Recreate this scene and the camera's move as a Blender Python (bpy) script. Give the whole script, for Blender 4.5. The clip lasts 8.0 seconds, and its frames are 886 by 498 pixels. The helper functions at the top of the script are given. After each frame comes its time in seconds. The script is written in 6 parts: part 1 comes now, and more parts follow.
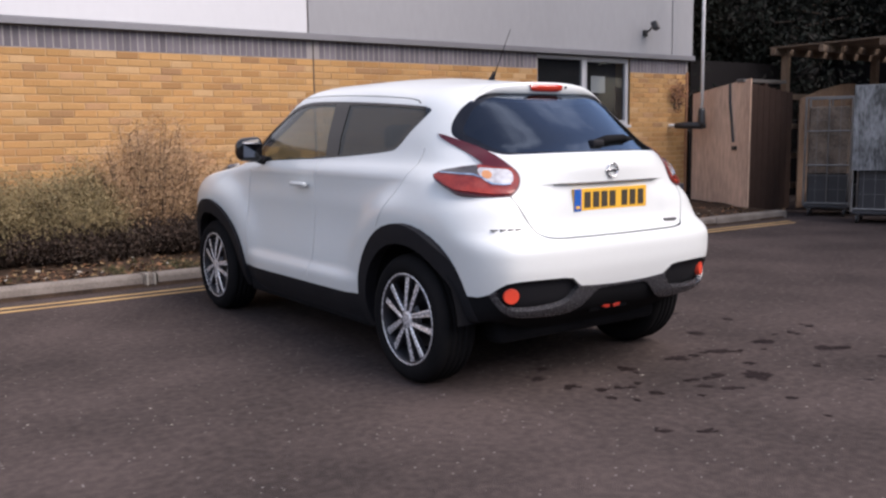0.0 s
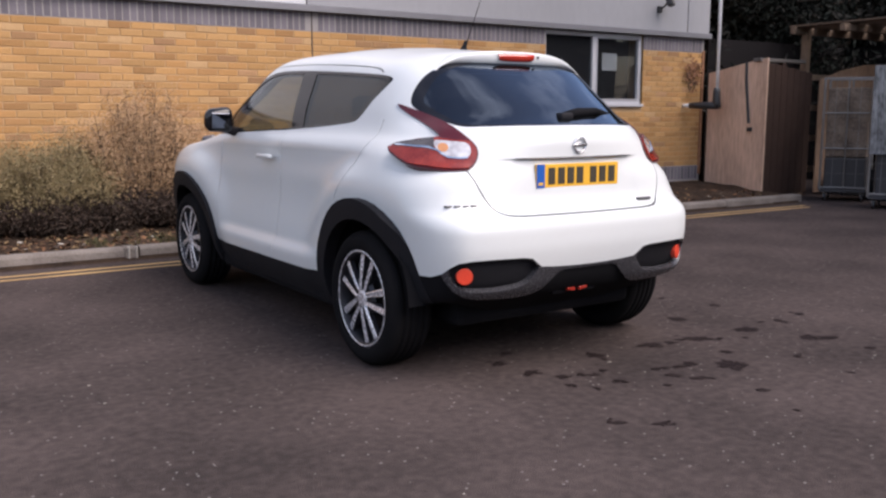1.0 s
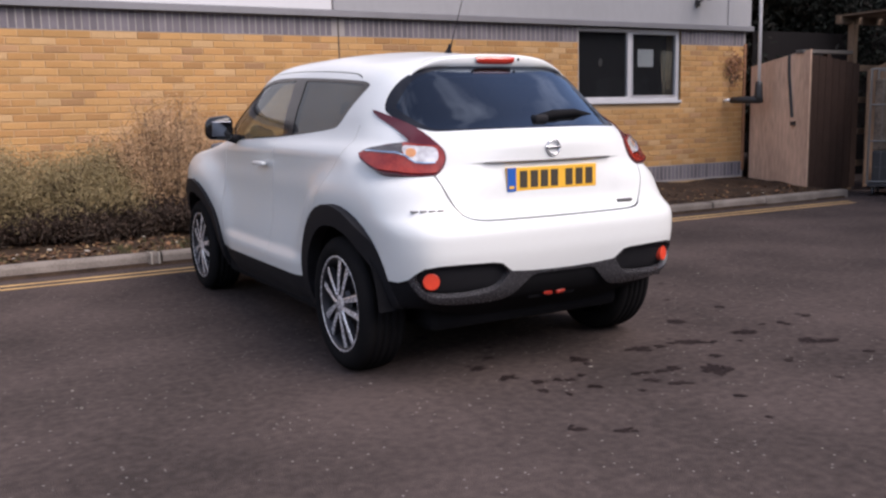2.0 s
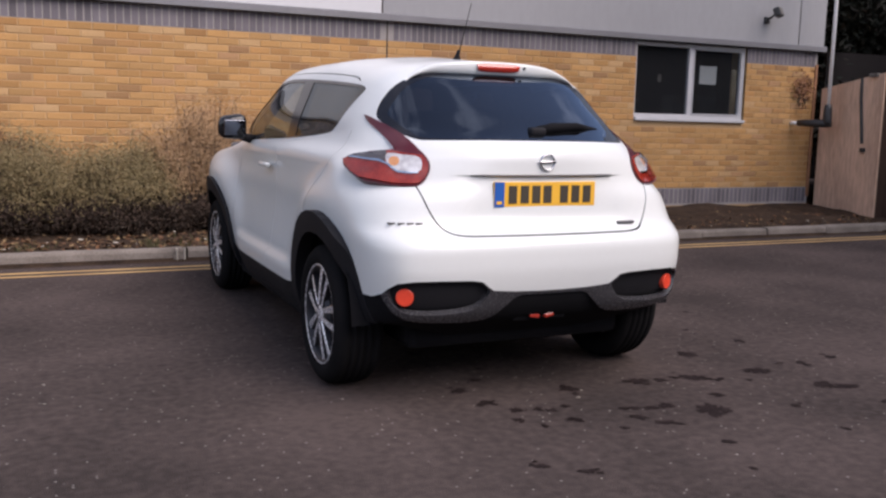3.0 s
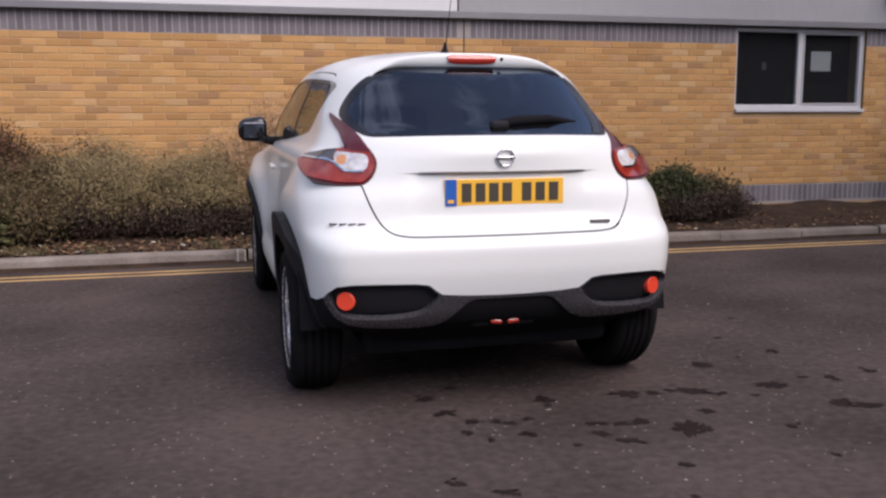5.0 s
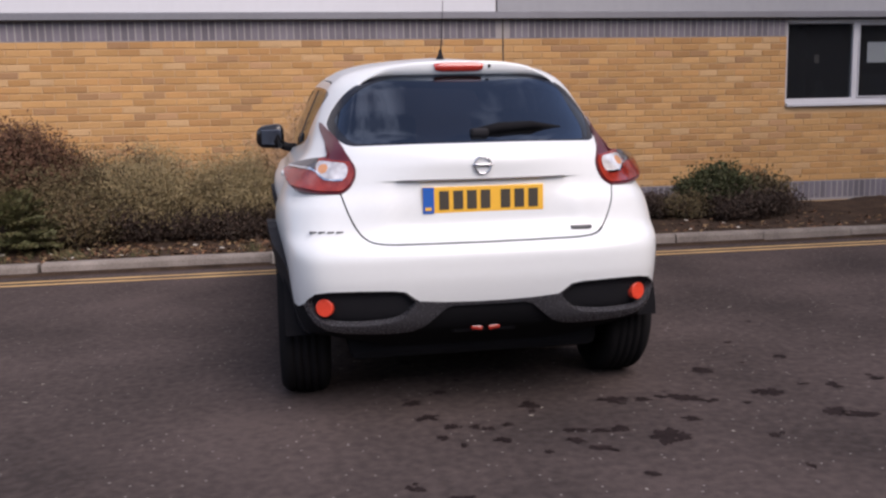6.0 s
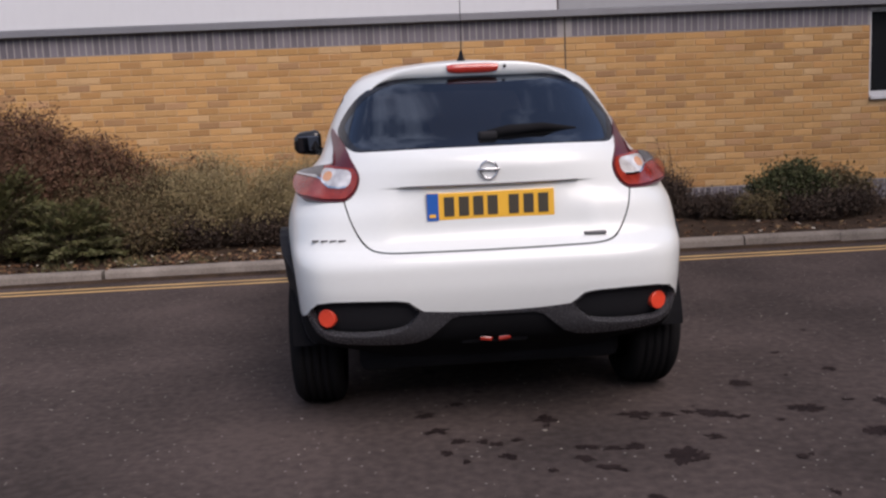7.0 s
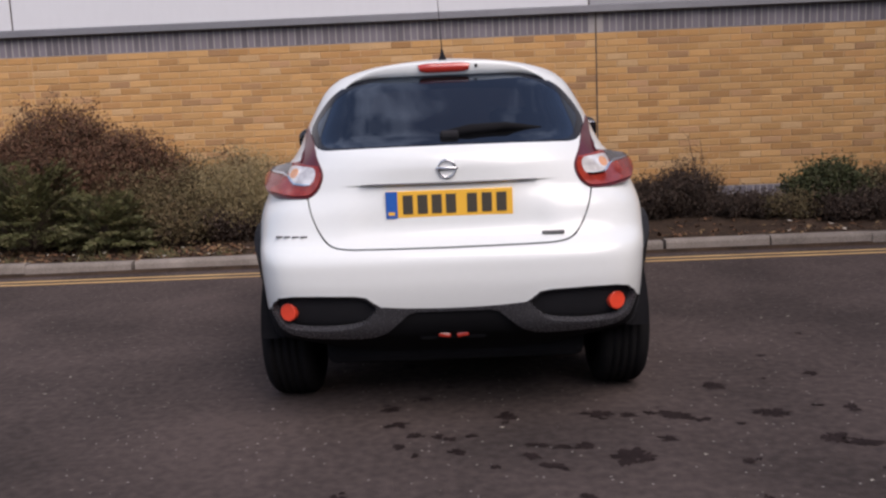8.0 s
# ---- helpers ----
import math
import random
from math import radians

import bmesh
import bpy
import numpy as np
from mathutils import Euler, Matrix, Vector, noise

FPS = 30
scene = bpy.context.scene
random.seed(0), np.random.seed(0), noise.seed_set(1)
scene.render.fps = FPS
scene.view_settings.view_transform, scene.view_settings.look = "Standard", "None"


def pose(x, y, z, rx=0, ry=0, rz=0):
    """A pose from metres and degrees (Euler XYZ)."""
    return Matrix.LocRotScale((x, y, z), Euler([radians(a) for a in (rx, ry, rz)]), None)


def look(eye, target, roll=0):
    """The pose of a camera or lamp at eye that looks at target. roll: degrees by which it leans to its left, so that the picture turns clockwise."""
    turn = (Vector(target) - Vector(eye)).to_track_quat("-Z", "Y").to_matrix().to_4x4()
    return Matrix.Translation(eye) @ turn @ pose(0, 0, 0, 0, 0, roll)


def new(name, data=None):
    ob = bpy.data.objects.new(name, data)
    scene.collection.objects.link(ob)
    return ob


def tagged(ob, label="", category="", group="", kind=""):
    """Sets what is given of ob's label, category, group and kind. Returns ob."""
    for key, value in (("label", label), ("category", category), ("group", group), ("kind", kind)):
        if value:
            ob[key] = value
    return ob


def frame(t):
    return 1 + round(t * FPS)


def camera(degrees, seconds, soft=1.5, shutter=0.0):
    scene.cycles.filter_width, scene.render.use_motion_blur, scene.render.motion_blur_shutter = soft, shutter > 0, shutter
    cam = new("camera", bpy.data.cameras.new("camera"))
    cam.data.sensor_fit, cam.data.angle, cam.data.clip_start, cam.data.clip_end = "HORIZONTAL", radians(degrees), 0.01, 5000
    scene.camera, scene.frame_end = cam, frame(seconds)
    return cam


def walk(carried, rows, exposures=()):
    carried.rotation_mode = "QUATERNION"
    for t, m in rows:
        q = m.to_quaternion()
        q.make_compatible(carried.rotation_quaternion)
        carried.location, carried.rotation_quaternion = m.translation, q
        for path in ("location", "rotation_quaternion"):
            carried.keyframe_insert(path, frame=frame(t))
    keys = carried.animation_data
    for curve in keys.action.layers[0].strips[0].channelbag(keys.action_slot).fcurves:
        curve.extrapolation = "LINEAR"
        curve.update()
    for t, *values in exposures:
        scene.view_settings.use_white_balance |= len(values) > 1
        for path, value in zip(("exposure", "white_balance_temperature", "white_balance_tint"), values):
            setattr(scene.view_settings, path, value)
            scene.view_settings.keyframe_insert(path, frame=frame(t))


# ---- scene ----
cam = camera(53.1, 8.0, soft=2.45)
PATH = [
    (0, (0.059, 0.27, 1.265), (1.198, 1.895, 1.01), -0.8),
    (0.5, (0.213, 0.212, 1.245), (1.309, 1.861, 0.958), -1.6),
    (1, (0.462, 0.254, 1.22), (1.546, 1.908, 0.921), -0.0),
    (1.2, (0.529, 0.234, 1.232), (1.592, 1.904, 0.949), -0.5),
    (2.3, (0.982, 0.005, 1.239), (1.900, 1.757, 0.942), -1.0),
    (2.5, (1.079, 0.016, 1.222), (1.97, 1.783, 0.933), -0.6),
    (3, (1.298, 0.032, 1.239), (2.109, 1.839, 0.959), 1.3),
    (3.5, (1.544, -0.039, 1.242), (2.277, 1.798, 0.95), 0.5),
    (4, (1.76, -0.102, 1.245), (2.423, 1.76, 0.936), 0.3),
    (4.5, (1.966, -0.068, 1.234), (2.53, 1.826, 0.929), 0.9),
    (4.7, (2.044, -0.053, 1.222), (2.583, 1.851, 0.932), 0.5),
    (5.8, (2.485, -0.173, 1.247), (2.822, 1.779, 0.967), -1.4),
    (6, (2.556, -0.187, 1.265), (2.874, 1.767, 0.979), -1.3),
    (6.5, (2.762, -0.129, 1.239), (2.961, 1.843, 0.97), -2.4),
    (7, (2.93, -0.101, 1.261), (3.038, 1.877, 0.986), -2.6),
    (7.5, (3.169, -0.147, 1.259), (3.169, 1.836, 0.995), -2.8),
    (8, (3.371, -0.163, 1.264), (3.327, 1.817, 0.982), -2.4),
]
walk(cam, [(t, look(eye, target, roll)) for t, eye, target, roll in PATH],
     [(0.0, 0.90, 6550, 19), (1.0, 0.87, 6550, 20), (2.5, 0.79, 6600, 21), (3.0, 0.64, 6600, 21), (4.0, 0.56, 6600, 22), (4.5, 0.61, 6600, 22), (6.0, 0.62, 6550, 22), (6.5, 0.56, 6550, 22), (7.0, 0.38, 6600, 20), (8.0, 0.44, 6600, 20)])

# ---- world, sun and exposure ----
scene.view_settings.exposure = 0.0
world = bpy.data.worlds.new("sky")
scene.world = world
world.use_nodes = True
SUN_HEIGHT, SUN_TURN = 46.0, 148.0


def build_sky():
    nt = world.node_tree
    nt.nodes.clear()
    out = nt.nodes.new("ShaderNodeOutputWorld")
    back = nt.nodes.new("ShaderNodeBackground")
    sky = nt.nodes.new("ShaderNodeTexSky")
    sky.sky_type = "NISHITA"
    sky.sun_disc = False
    sky.sun_elevation = radians(SUN_HEIGHT)
    sky.sun_rotation = radians(SUN_TURN)
    sky.air_density, sky.dust_density = 1.25, 1.6
    coord = nt.nodes.new("ShaderNodeTexCoord")
    cloud = nt.nodes.new("ShaderNodeTexNoise")
    cloud.inputs["Scale"].default_value = 2.6
    cloud.inputs["Detail"].default_value = 7.0
    cloud.inputs["Roughness"].default_value = 0.55
    ramp = nt.nodes.new("ShaderNodeValToRGB")
    ramp.color_ramp.elements[0].position = 0.49
    ramp.color_ramp.elements[1].position = 0.67
    ramp.color_ramp.elements[0].color = (0.06, 0.06, 0.06, 1)
    mix = nt.nodes.new("ShaderNodeMix")
    mix.data_type = "RGBA"
    mix.inputs["B"].default_value = (9.0, 9.5, 10.5, 1)
    nt.links.new(coord.outputs["Generated"], cloud.inputs["Vector"])
    nt.links.new(cloud.outputs["Fac"], ramp.inputs["Fac"])
    nt.links.new(ramp.outputs["Color"], mix.inputs["Factor"])
    nt.links.new(sky.outputs["Color"], mix.inputs["A"])
    nt.links.new(mix.outputs["Result"], back.inputs["Color"])
    back.inputs["Strength"].default_value = 0.118
    nt.links.new(back.outputs["Background"], out.inputs["Surface"])


build_sky()
sun_data = bpy.data.lights.new("sun", "SUN")
sun_data.energy = 2.42
sun_data.angle = radians(50)
sun_data.color = (1.0, 0.94, 0.86)
sun = new("sun", sun_data)
_h, _r = radians(SUN_HEIGHT), radians(SUN_TURN)
sun.matrix_world = look((30 * math.sin(_r) * math.cos(_h), 30 * math.cos(_r) * math.cos(_h), 30 * math.sin(_h)), (0, 0, 0))


# ---- materials ----
def surface(name, colour, second=None, rough=0.6, metal=0.0, scale=6.0, fine=60.0, amount=0.5, bump=0.0, bump_scale=80.0,
            pieces=0.0, piece_colours=None, coat=0.0, spec=0.5, stretch=(1, 1, 1), speck=None, rough_var=0.1):
    """A procedural surface: two colours mixed by broad and fine noise, piece-to-piece variation, relief and uneven gloss."""
    m = bpy.data.materials.new(name)
    m.use_nodes = True
    nt = m.node_tree
    b = nt.nodes["Principled BSDF"]
    link = nt.links.new
    second = second or tuple(c * 0.78 for c in colour)
    coord = nt.nodes.new("ShaderNodeTexCoord")
    mapping = nt.nodes.new("ShaderNodeMapping")
    mapping.inputs["Scale"].default_value = stretch
    geo = nt.nodes.new("ShaderNodeNewGeometry")
    link(geo.outputs["Position"], mapping.inputs["Vector"])

    def noise_at(sc, detail=4.0):
        n = nt.nodes.new("ShaderNodeTexNoise")
        n.inputs["Scale"].default_value = sc
        n.inputs["Detail"].default_value = detail
        link(mapping.outputs["Vector"], n.inputs["Vector"])
        return n

    def maths(op, a, c, clamp=False):
        n = nt.nodes.new("ShaderNodeMath")
        n.operation, n.use_clamp = op, clamp
        for i, v in enumerate((a, c)):
            if isinstance(v, (int, float)):
                n.inputs[i].default_value = v
            else:
                link(v, n.inputs[i])
        return n.outputs[0]

    def mixed(fac, a, c, blend="MIX"):
        n = nt.nodes.new("ShaderNodeMix")
        n.data_type, n.blend_type = "RGBA", blend
        for key, v in (("Factor", fac), ("A", a), ("B", c)):
            if isinstance(v, (int, float)):
                n.inputs[key].default_value = v
            elif isinstance(v, tuple):
                n.inputs[key].default_value = (*v, 1)
            else:
                link(v, n.inputs[key])
        return n.outputs["Result"]

    broad, fine_n = noise_at(scale), noise_at(fine, 3.0)
    f = maths("ADD", maths("MULTIPLY", maths("SUBTRACT", broad.outputs["Fac"], 0.5), 2.2 * amount),
              maths("MULTIPLY", maths("SUBTRACT", fine_n.outputs["Fac"], 0.5), 1.6 * amount))
    f = maths("ADD", f, 0.5, True)
    col = mixed(f, colour, second)
    if pieces or piece_colours:
        info = nt.nodes.new("ShaderNodeObjectInfo")
        both = maths("FRACT", maths("ADD", info.outputs["Random"], geo.outputs["Random Per Island"]), 0)
        if piece_colours:
            ramp = nt.nodes.new("ShaderNodeValToRGB")
            ramp.color_ramp.interpolation = "CONSTANT"
            els = ramp.color_ramp.elements
            total = sum(w for w, _ in piece_colours)
            at = 0.0
            for i, (w, c) in enumerate(piece_colours):
                el = els[i] if i < 2 else els.new(at / total)
                el.position, el.color = at / total, (*c, 1)
                at += w
            link(both, ramp.inputs["Fac"])
            shade = mixed(maths("MULTIPLY", f, 0.5), ramp.outputs["Color"], second)
            col = mixed(0.8, col, shade)
        if pieces:
            again = maths("FRACT", maths("MULTIPLY", both, 7.31), 0)
            bright = maths("ADD", maths("MULTIPLY", again, 2 * pieces), 1 - pieces)
            n = nt.nodes.new("ShaderNodeVectorMath")
            n.operation = "SCALE"
            link(col, n.inputs[0])
            link(bright, n.inputs["Scale"])
            col = n.outputs[0]
    if speck:
        sc, size, c = speck
        v = nt.nodes.new("ShaderNodeTexVoronoi")
        v.inputs["Scale"].default_value = sc
        link(mapping.outputs["Vector"], v.inputs["Vector"])
        near = maths("LESS_THAN", v.outputs["Distance"], size)
        sep = nt.nodes.new("ShaderNodeSeparateColor")
        link(v.outputs["Color"], sep.inputs["Color"])
        some = maths("GREATER_THAN", sep.outputs["Red"], 0.90)
        col = mixed(maths("MULTIPLY", near, some), col, c)
    link(col, b.inputs["Base Color"])
    b.inputs["Metallic"].default_value = metal
    b.inputs["Specular IOR Level"].default_value = spec
    r = maths("ADD", maths("MULTIPLY", maths("SUBTRACT", fine_n.outputs["Fac"], 0.5), 2 * rough_var), rough, True)
    link(r, b.inputs["Roughness"])
    if coat:
        b.inputs["Coat Weight"].default_value = coat
        b.inputs["Coat Roughness"].default_value = 0.04
    if bump:
        n = noise_at(bump_scale, 5.0)
        bp = nt.nodes.new("ShaderNodeBump")
        bp.inputs["Strength"].default_value = bump
        bp.inputs["Distance"].default_value = 0.01
        link(n.outputs["Fac"], bp.inputs["Height"])
        link(bp.outputs["Normal"], b.inputs["Normal"])
    return m


def glass(name, tint, rough=0.0, sheen=(1.0, 1.0, 1.0), veil=0.0):
    """Clear or tinted sheet glass: part mirror, part see-through, with a thin pale veil that lifts its darks."""
    m = bpy.data.materials.new(name)
    m.use_nodes = True
    nt = m.node_tree
    nt.nodes.clear()
    out = nt.nodes.new("ShaderNodeOutputMaterial")
    see = nt.nodes.new("ShaderNodeBsdfTransparent")
    see.inputs["Color"].default_value = (*tint, 1)
    gloss = nt.nodes.new("ShaderNodeBsdfGlossy")
    gloss.inputs["Roughness"].default_value = rough
    gloss.inputs["Color"].default_value = (*sheen, 1)
    facing = nt.nodes.new("ShaderNodeLayerWeight")
    facing.inputs["Blend"].default_value = 0.5
    power = nt.nodes.new("ShaderNodeMath")
    power.operation = "POWER"
    power.inputs[1].default_value = 4.0
    fres = nt.nodes.new("ShaderNodeMath")
    fres.operation = "MULTIPLY_ADD"
    fres.inputs[1].default_value, fres.inputs[2].default_value = 0.9, 0.062
    nt.links.new(facing.outputs["Facing"], power.inputs[0])
    nt.links.new(power.outputs[0], fres.inputs[0])
    mix = nt.nodes.new("ShaderNodeMixShader")
    nt.links.new(fres.outputs[0], mix.inputs["Fac"])
    nt.links.new(see.outputs["BSDF"], mix.inputs[1])
    nt.links.new(gloss.outputs["BSDF"], mix.inputs[2])
    # Diffuse film painted as haze, to brighten panes that render black.
    film = nt.nodes.new("ShaderNodeBsdfDiffuse")
    film.inputs["Color"].default_value = (0.55, 0.57, 0.62, 1)
    veiled = nt.nodes.new("ShaderNodeMixShader")
    veiled.inputs["Fac"].default_value = veil
    nt.links.new(mix.outputs["Shader"], veiled.inputs[1])
    nt.links.new(film.outputs["BSDF"], veiled.inputs[2])
    nt.links.new(veiled.outputs["Shader"], out.inputs["Surface"])
    return m


M = {}
M["asphalt"] = surface("asphalt", (0.0890, 0.0695, 0.0645), (0.0440, 0.0360, 0.0340), rough=0.9, scale=1.0, fine=22, amount=1.0,
                       bump=0.8, bump_scale=150, speck=(38, 0.2, (0.21, 0.19, 0.18)), spec=0.04)
M["stain"] = surface("damp_stain", (0.0115, 0.0076, 0.0076), (0.0290, 0.0205, 0.0200), rough=0.8, scale=12, fine=70, amount=0.7, bump=0.4, bump_scale=220, spec=0.08)
M["yellow_paint"] = surface("yellow_road_paint", (0.62, 0.41, 0.17), (0.36, 0.22, 0.09), rough=0.8, scale=3, fine=70, amount=0.6, bump=0.3, bump_scale=200)
M["kerb"] = surface("kerb_concrete", (0.225, 0.195, 0.17), (0.10, 0.083, 0.070), rough=0.9, scale=3.5, fine=60, amount=0.7, bump=0.4, bump_scale=120, pieces=0.14)
M["soil"] = surface("soil_and_litter", (0.058, 0.038, 0.026), (0.022, 0.0155, 0.012), rough=0.95, scale=5, fine=45, amount=0.9, bump=1.0, bump_scale=60, spec=0.1)
M["mortar"] = surface("mortar", (0.50, 0.335, 0.185), (0.40, 0.262, 0.142), rough=0.95, scale=2, fine=80, bump=0.5, bump_scale=150, spec=0.1)
M["mortar_grey"] = surface("pale_mortar", (0.345, 0.318, 0.308), (0.235, 0.22, 0.212), rough=0.95, scale=2, fine=80, bump=0.5, bump_scale=150, spec=0.1)
M["brick"] = surface("buff_brick", (0.474, 0.283, 0.129), (0.381, 0.221, 0.095), rough=0.9, scale=1.6, fine=30, amount=0.75, bump=0.7, bump_scale=90,
                     pieces=0.13, spec=0.12, piece_colours=[(32, (0.432, 0.243, 0.095)), (26, (0.446, 0.261, 0.110)), (20, (0.386, 0.205, 0.078)),
                     (9, (0.493, 0.327, 0.174)), (9, (0.312, 0.164, 0.069)), (5, (0.242, 0.137, 0.079)), (5, (0.335, 0.195, 0.112)), (6, (0.381, 0.199, 0.079))])
M["blue_brick"] = surface("blue_grey_brick", (0.165, 0.150, 0.168), (0.115, 0.103, 0.116), rough=0.75, scale=4, fine=60, bump=0.4, bump_scale=110, pieces=0.2, spec=0.25)
M["cladding"] = surface("pale_grey_cladding", (0.55, 0.555, 0.575), (0.50, 0.505, 0.525), rough=0.45, metal=0.05, scale=0.6, fine=18, amount=0.4, bump=0.03, bump_scale=30, spec=0.3, stretch=(1, 1, 0.35))
M["flashing"] = surface("grey_metal_flashing", (0.17, 0.17, 0.185), (0.12, 0.12, 0.13), rough=0.5, metal=0.2, scale=2, fine=40)
M["joint"] = surface("dark_sealant", (0.06, 0.045, 0.04), rough=0.8)
M["white_frame"] = surface("white_window_frame", (0.50, 0.50, 0.52), (0.41, 0.41, 0.425), rough=0.4, scale=4, fine=50, amount=0.4)
M["pane"] = glass("window_glass", (0.6, 0.63, 0.65), sheen=(0.32, 0.34, 0.38), veil=0.014)
M["paper"] = surface("paper", (0.88, 0.89, 0.90), rough=0.8, amount=0.2)
# Near-black navy, so that the room's lack of light is in the colour.
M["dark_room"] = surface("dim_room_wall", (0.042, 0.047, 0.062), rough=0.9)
M["plywood"] = surface("weathered_plywood", (0.72, 0.49, 0.36), (0.44, 0.29, 0.21), rough=0.85, scale=2.2, fine=24, amount=0.95, bump=0.2, bump_scale=60, stretch=(1, 1, 0.22))
# Near-black colour with deep shade put into it.
M["shade_board"] = surface("near_black_shade_board", (0.0095, 0.0082, 0.0090), (0.0065, 0.0058, 0.0064), rough=0.8, scale=3, fine=40, amount=0.7, stretch=(1, 1, 0.2), spec=0.08)
M["timber"] = surface("grey_brown_timber", (0.17, 0.115, 0.075), (0.09, 0.06, 0.042), rough=0.85, scale=4, fine=50, amount=0.7, stretch=(1, 1, 0.3), pieces=0.2)
M["galvanised"] = surface("galvanised_wire", (0.25, 0.245, 0.24), (0.13, 0.125, 0.12), rough=0.45, metal=0.5, scale=5, fine=50, pieces=0.1)
M["dark_things"] = surface("dark_plastic_crate", (0.03, 0.03, 0.034), rough=0.6, pieces=0.3)
M["sheet"] = surface("dusty_plastic_sheet", (0.13, 0.12, 0.11), (0.085, 0.075, 0.07), rough=0.5, scale=6)
M["wrap"] = surface("creased_plastic_wrap", (0.22, 0.23, 0.245), (0.035, 0.037, 0.04), rough=0.3, scale=9, fine=40, amount=1.3, bump=0.3, bump_scale=25, spec=0.5, stretch=(1, 1, 0.3))
M["white_metal"] = surface("white_painted_metal", (0.84, 0.84, 0.84), (0.70, 0.69, 0.68), rough=0.45, scale=6)
M["black_plastic"] = surface("black_plastic", (0.018, 0.018, 0.02), (0.028, 0.028, 0.03), rough=0.5, scale=9, fine=120, bump=0.1, bump_scale=300)
M["rust"] = surface("orange_brown_rust", (0.32, 0.15, 0.07), (0.17, 0.08, 0.045), rough=0.85, scale=8, fine=60, amount=0.8)
M["old_ply"] = surface("grimy_old_plywood", (0.34, 0.23, 0.16), (0.19, 0.125, 0.09), rough=0.85, scale=3, fine=30, amount=0.8, stretch=(1, 1, 0.3), spec=0.08)
M["gate_board"] = surface("near_black_brown_board", (0.066, 0.041, 0.032), (0.040, 0.026, 0.021), rough=0.8, scale=3, fine=40, amount=0.7, stretch=(1, 1, 0.2), spec=0.08)
M["grimy_load"] = surface("grimy_brown_stack", (0.22, 0.172, 0.138), (0.085, 0.068, 0.055), rough=0.8, scale=5, fine=30, amount=0.9, bump=0.4, bump_scale=40, spec=0.08)
M["bark"] = surface("bark", (0.075, 0.052, 0.038), (0.04, 0.028, 0.022), rough=0.95, scale=8, fine=50, bump=0.6, bump_scale=60)


def leaf_mat(name, colours, rough=0.65, spec=0.2):
    return surface(name, colours[0], colours[1], rough=rough, scale=3.0, fine=25, amount=0.7, spec=spec,
                   pieces=0.25, piece_colours=[(1, c) for c in colours])


M["leaf_russet"] = leaf_mat("russet_leaves", [(0.110, 0.054, 0.033), (0.084, 0.044, 0.028), (0.125, 0.064, 0.038), (0.092, 0.064, 0.035)])
M["leaf_bronze"] = leaf_mat("bronze_green_leaves", [(0.125, 0.090, 0.048), (0.100, 0.082, 0.040), (0.145, 0.094, 0.052), (0.090, 0.074, 0.038)])
M["leaf_olive"] = leaf_mat("grey_olive_leaves", [(0.262, 0.202, 0.108), (0.235, 0.190, 0.098), (0.285, 0.208, 0.112), (0.218, 0.182, 0.096)])
M["leaf_heather"] = leaf_mat("dry_heather_leaves", [(0.50, 0.325, 0.19), (0.42, 0.275, 0.16), (0.46, 0.31, 0.18), (0.35, 0.245, 0.14)])
M["leaf_green"] = leaf_mat("green_leaves", [(0.052, 0.059, 0.024), (0.039, 0.047, 0.019), (0.064, 0.068, 0.030), (0.056, 0.050, 0.026)])
M["leaf_fern"] = leaf_mat("mossy_green_sprays", [(0.078, 0.080, 0.032), (0.066, 0.070, 0.028), (0.090, 0.085, 0.037), (0.088, 0.069, 0.035)])
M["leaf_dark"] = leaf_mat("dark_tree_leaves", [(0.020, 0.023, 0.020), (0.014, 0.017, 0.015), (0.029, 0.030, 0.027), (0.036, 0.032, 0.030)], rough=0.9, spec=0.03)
# Dark undergrowth leaves, also used to paint the shade under shrubs.
M["leaf_under"] = leaf_mat("undergrowth_and_shade_leaves", [(0.056, 0.037, 0.028), (0.036, 0.025, 0.020), (0.072, 0.046, 0.033), (0.046, 0.035, 0.025)])
M["weed"] = leaf_mat("dull_green_weeds", [(0.085, 0.08, 0.034), (0.06, 0.062, 0.028), (0.11, 0.10, 0.05), (0.09, 0.07, 0.035)])
M["litter"] = leaf_mat("fallen_leaves", [(0.17, 0.085, 0.045), (0.10, 0.055, 0.032), (0.24, 0.17, 0.09), (0.055, 0.035, 0.025)], rough=0.9)
M["scrap"] = surface("pale_litter", (0.42, 0.39, 0.34), (0.28, 0.25, 0.21), rough=0.8)
M["yard_wall"] = surface("plain_yard_wall", (0.155, 0.16, 0.17), (0.12, 0.125, 0.132), rough=0.9, scale=1.2, fine=20)
# Slightly greyer panels, darkened much further for the shade at the right.
M["cladding_grey"] = surface("shaded_grey_cladding", (0.292, 0.294, 0.308), (0.248, 0.250, 0.262), rough=0.5, scale=0.5, fine=18, amount=0.5, bump=0.03, bump_scale=30, spec=0.3, stretch=(1, 1, 0.35))


# ---- building blocks ----
def mesh_of(name, bm, material, smooth=False):
    me = bpy.data.meshes.new(name)
    bm.to_mesh(me)
    bm.free()
    if material is not None:
        me.materials.append(material)
    if smooth:
        for p in me.polygons:
            p.use_smooth = True
    return me


def part(name, bm, material, parent, label="", smooth=False):
    """Links a bmesh as one mesh object under a thing or part."""
    ob = new(name, mesh_of(name, bm, material, smooth))
    ob.parent = parent
    if label:
        tagged(ob, label)
    return ob


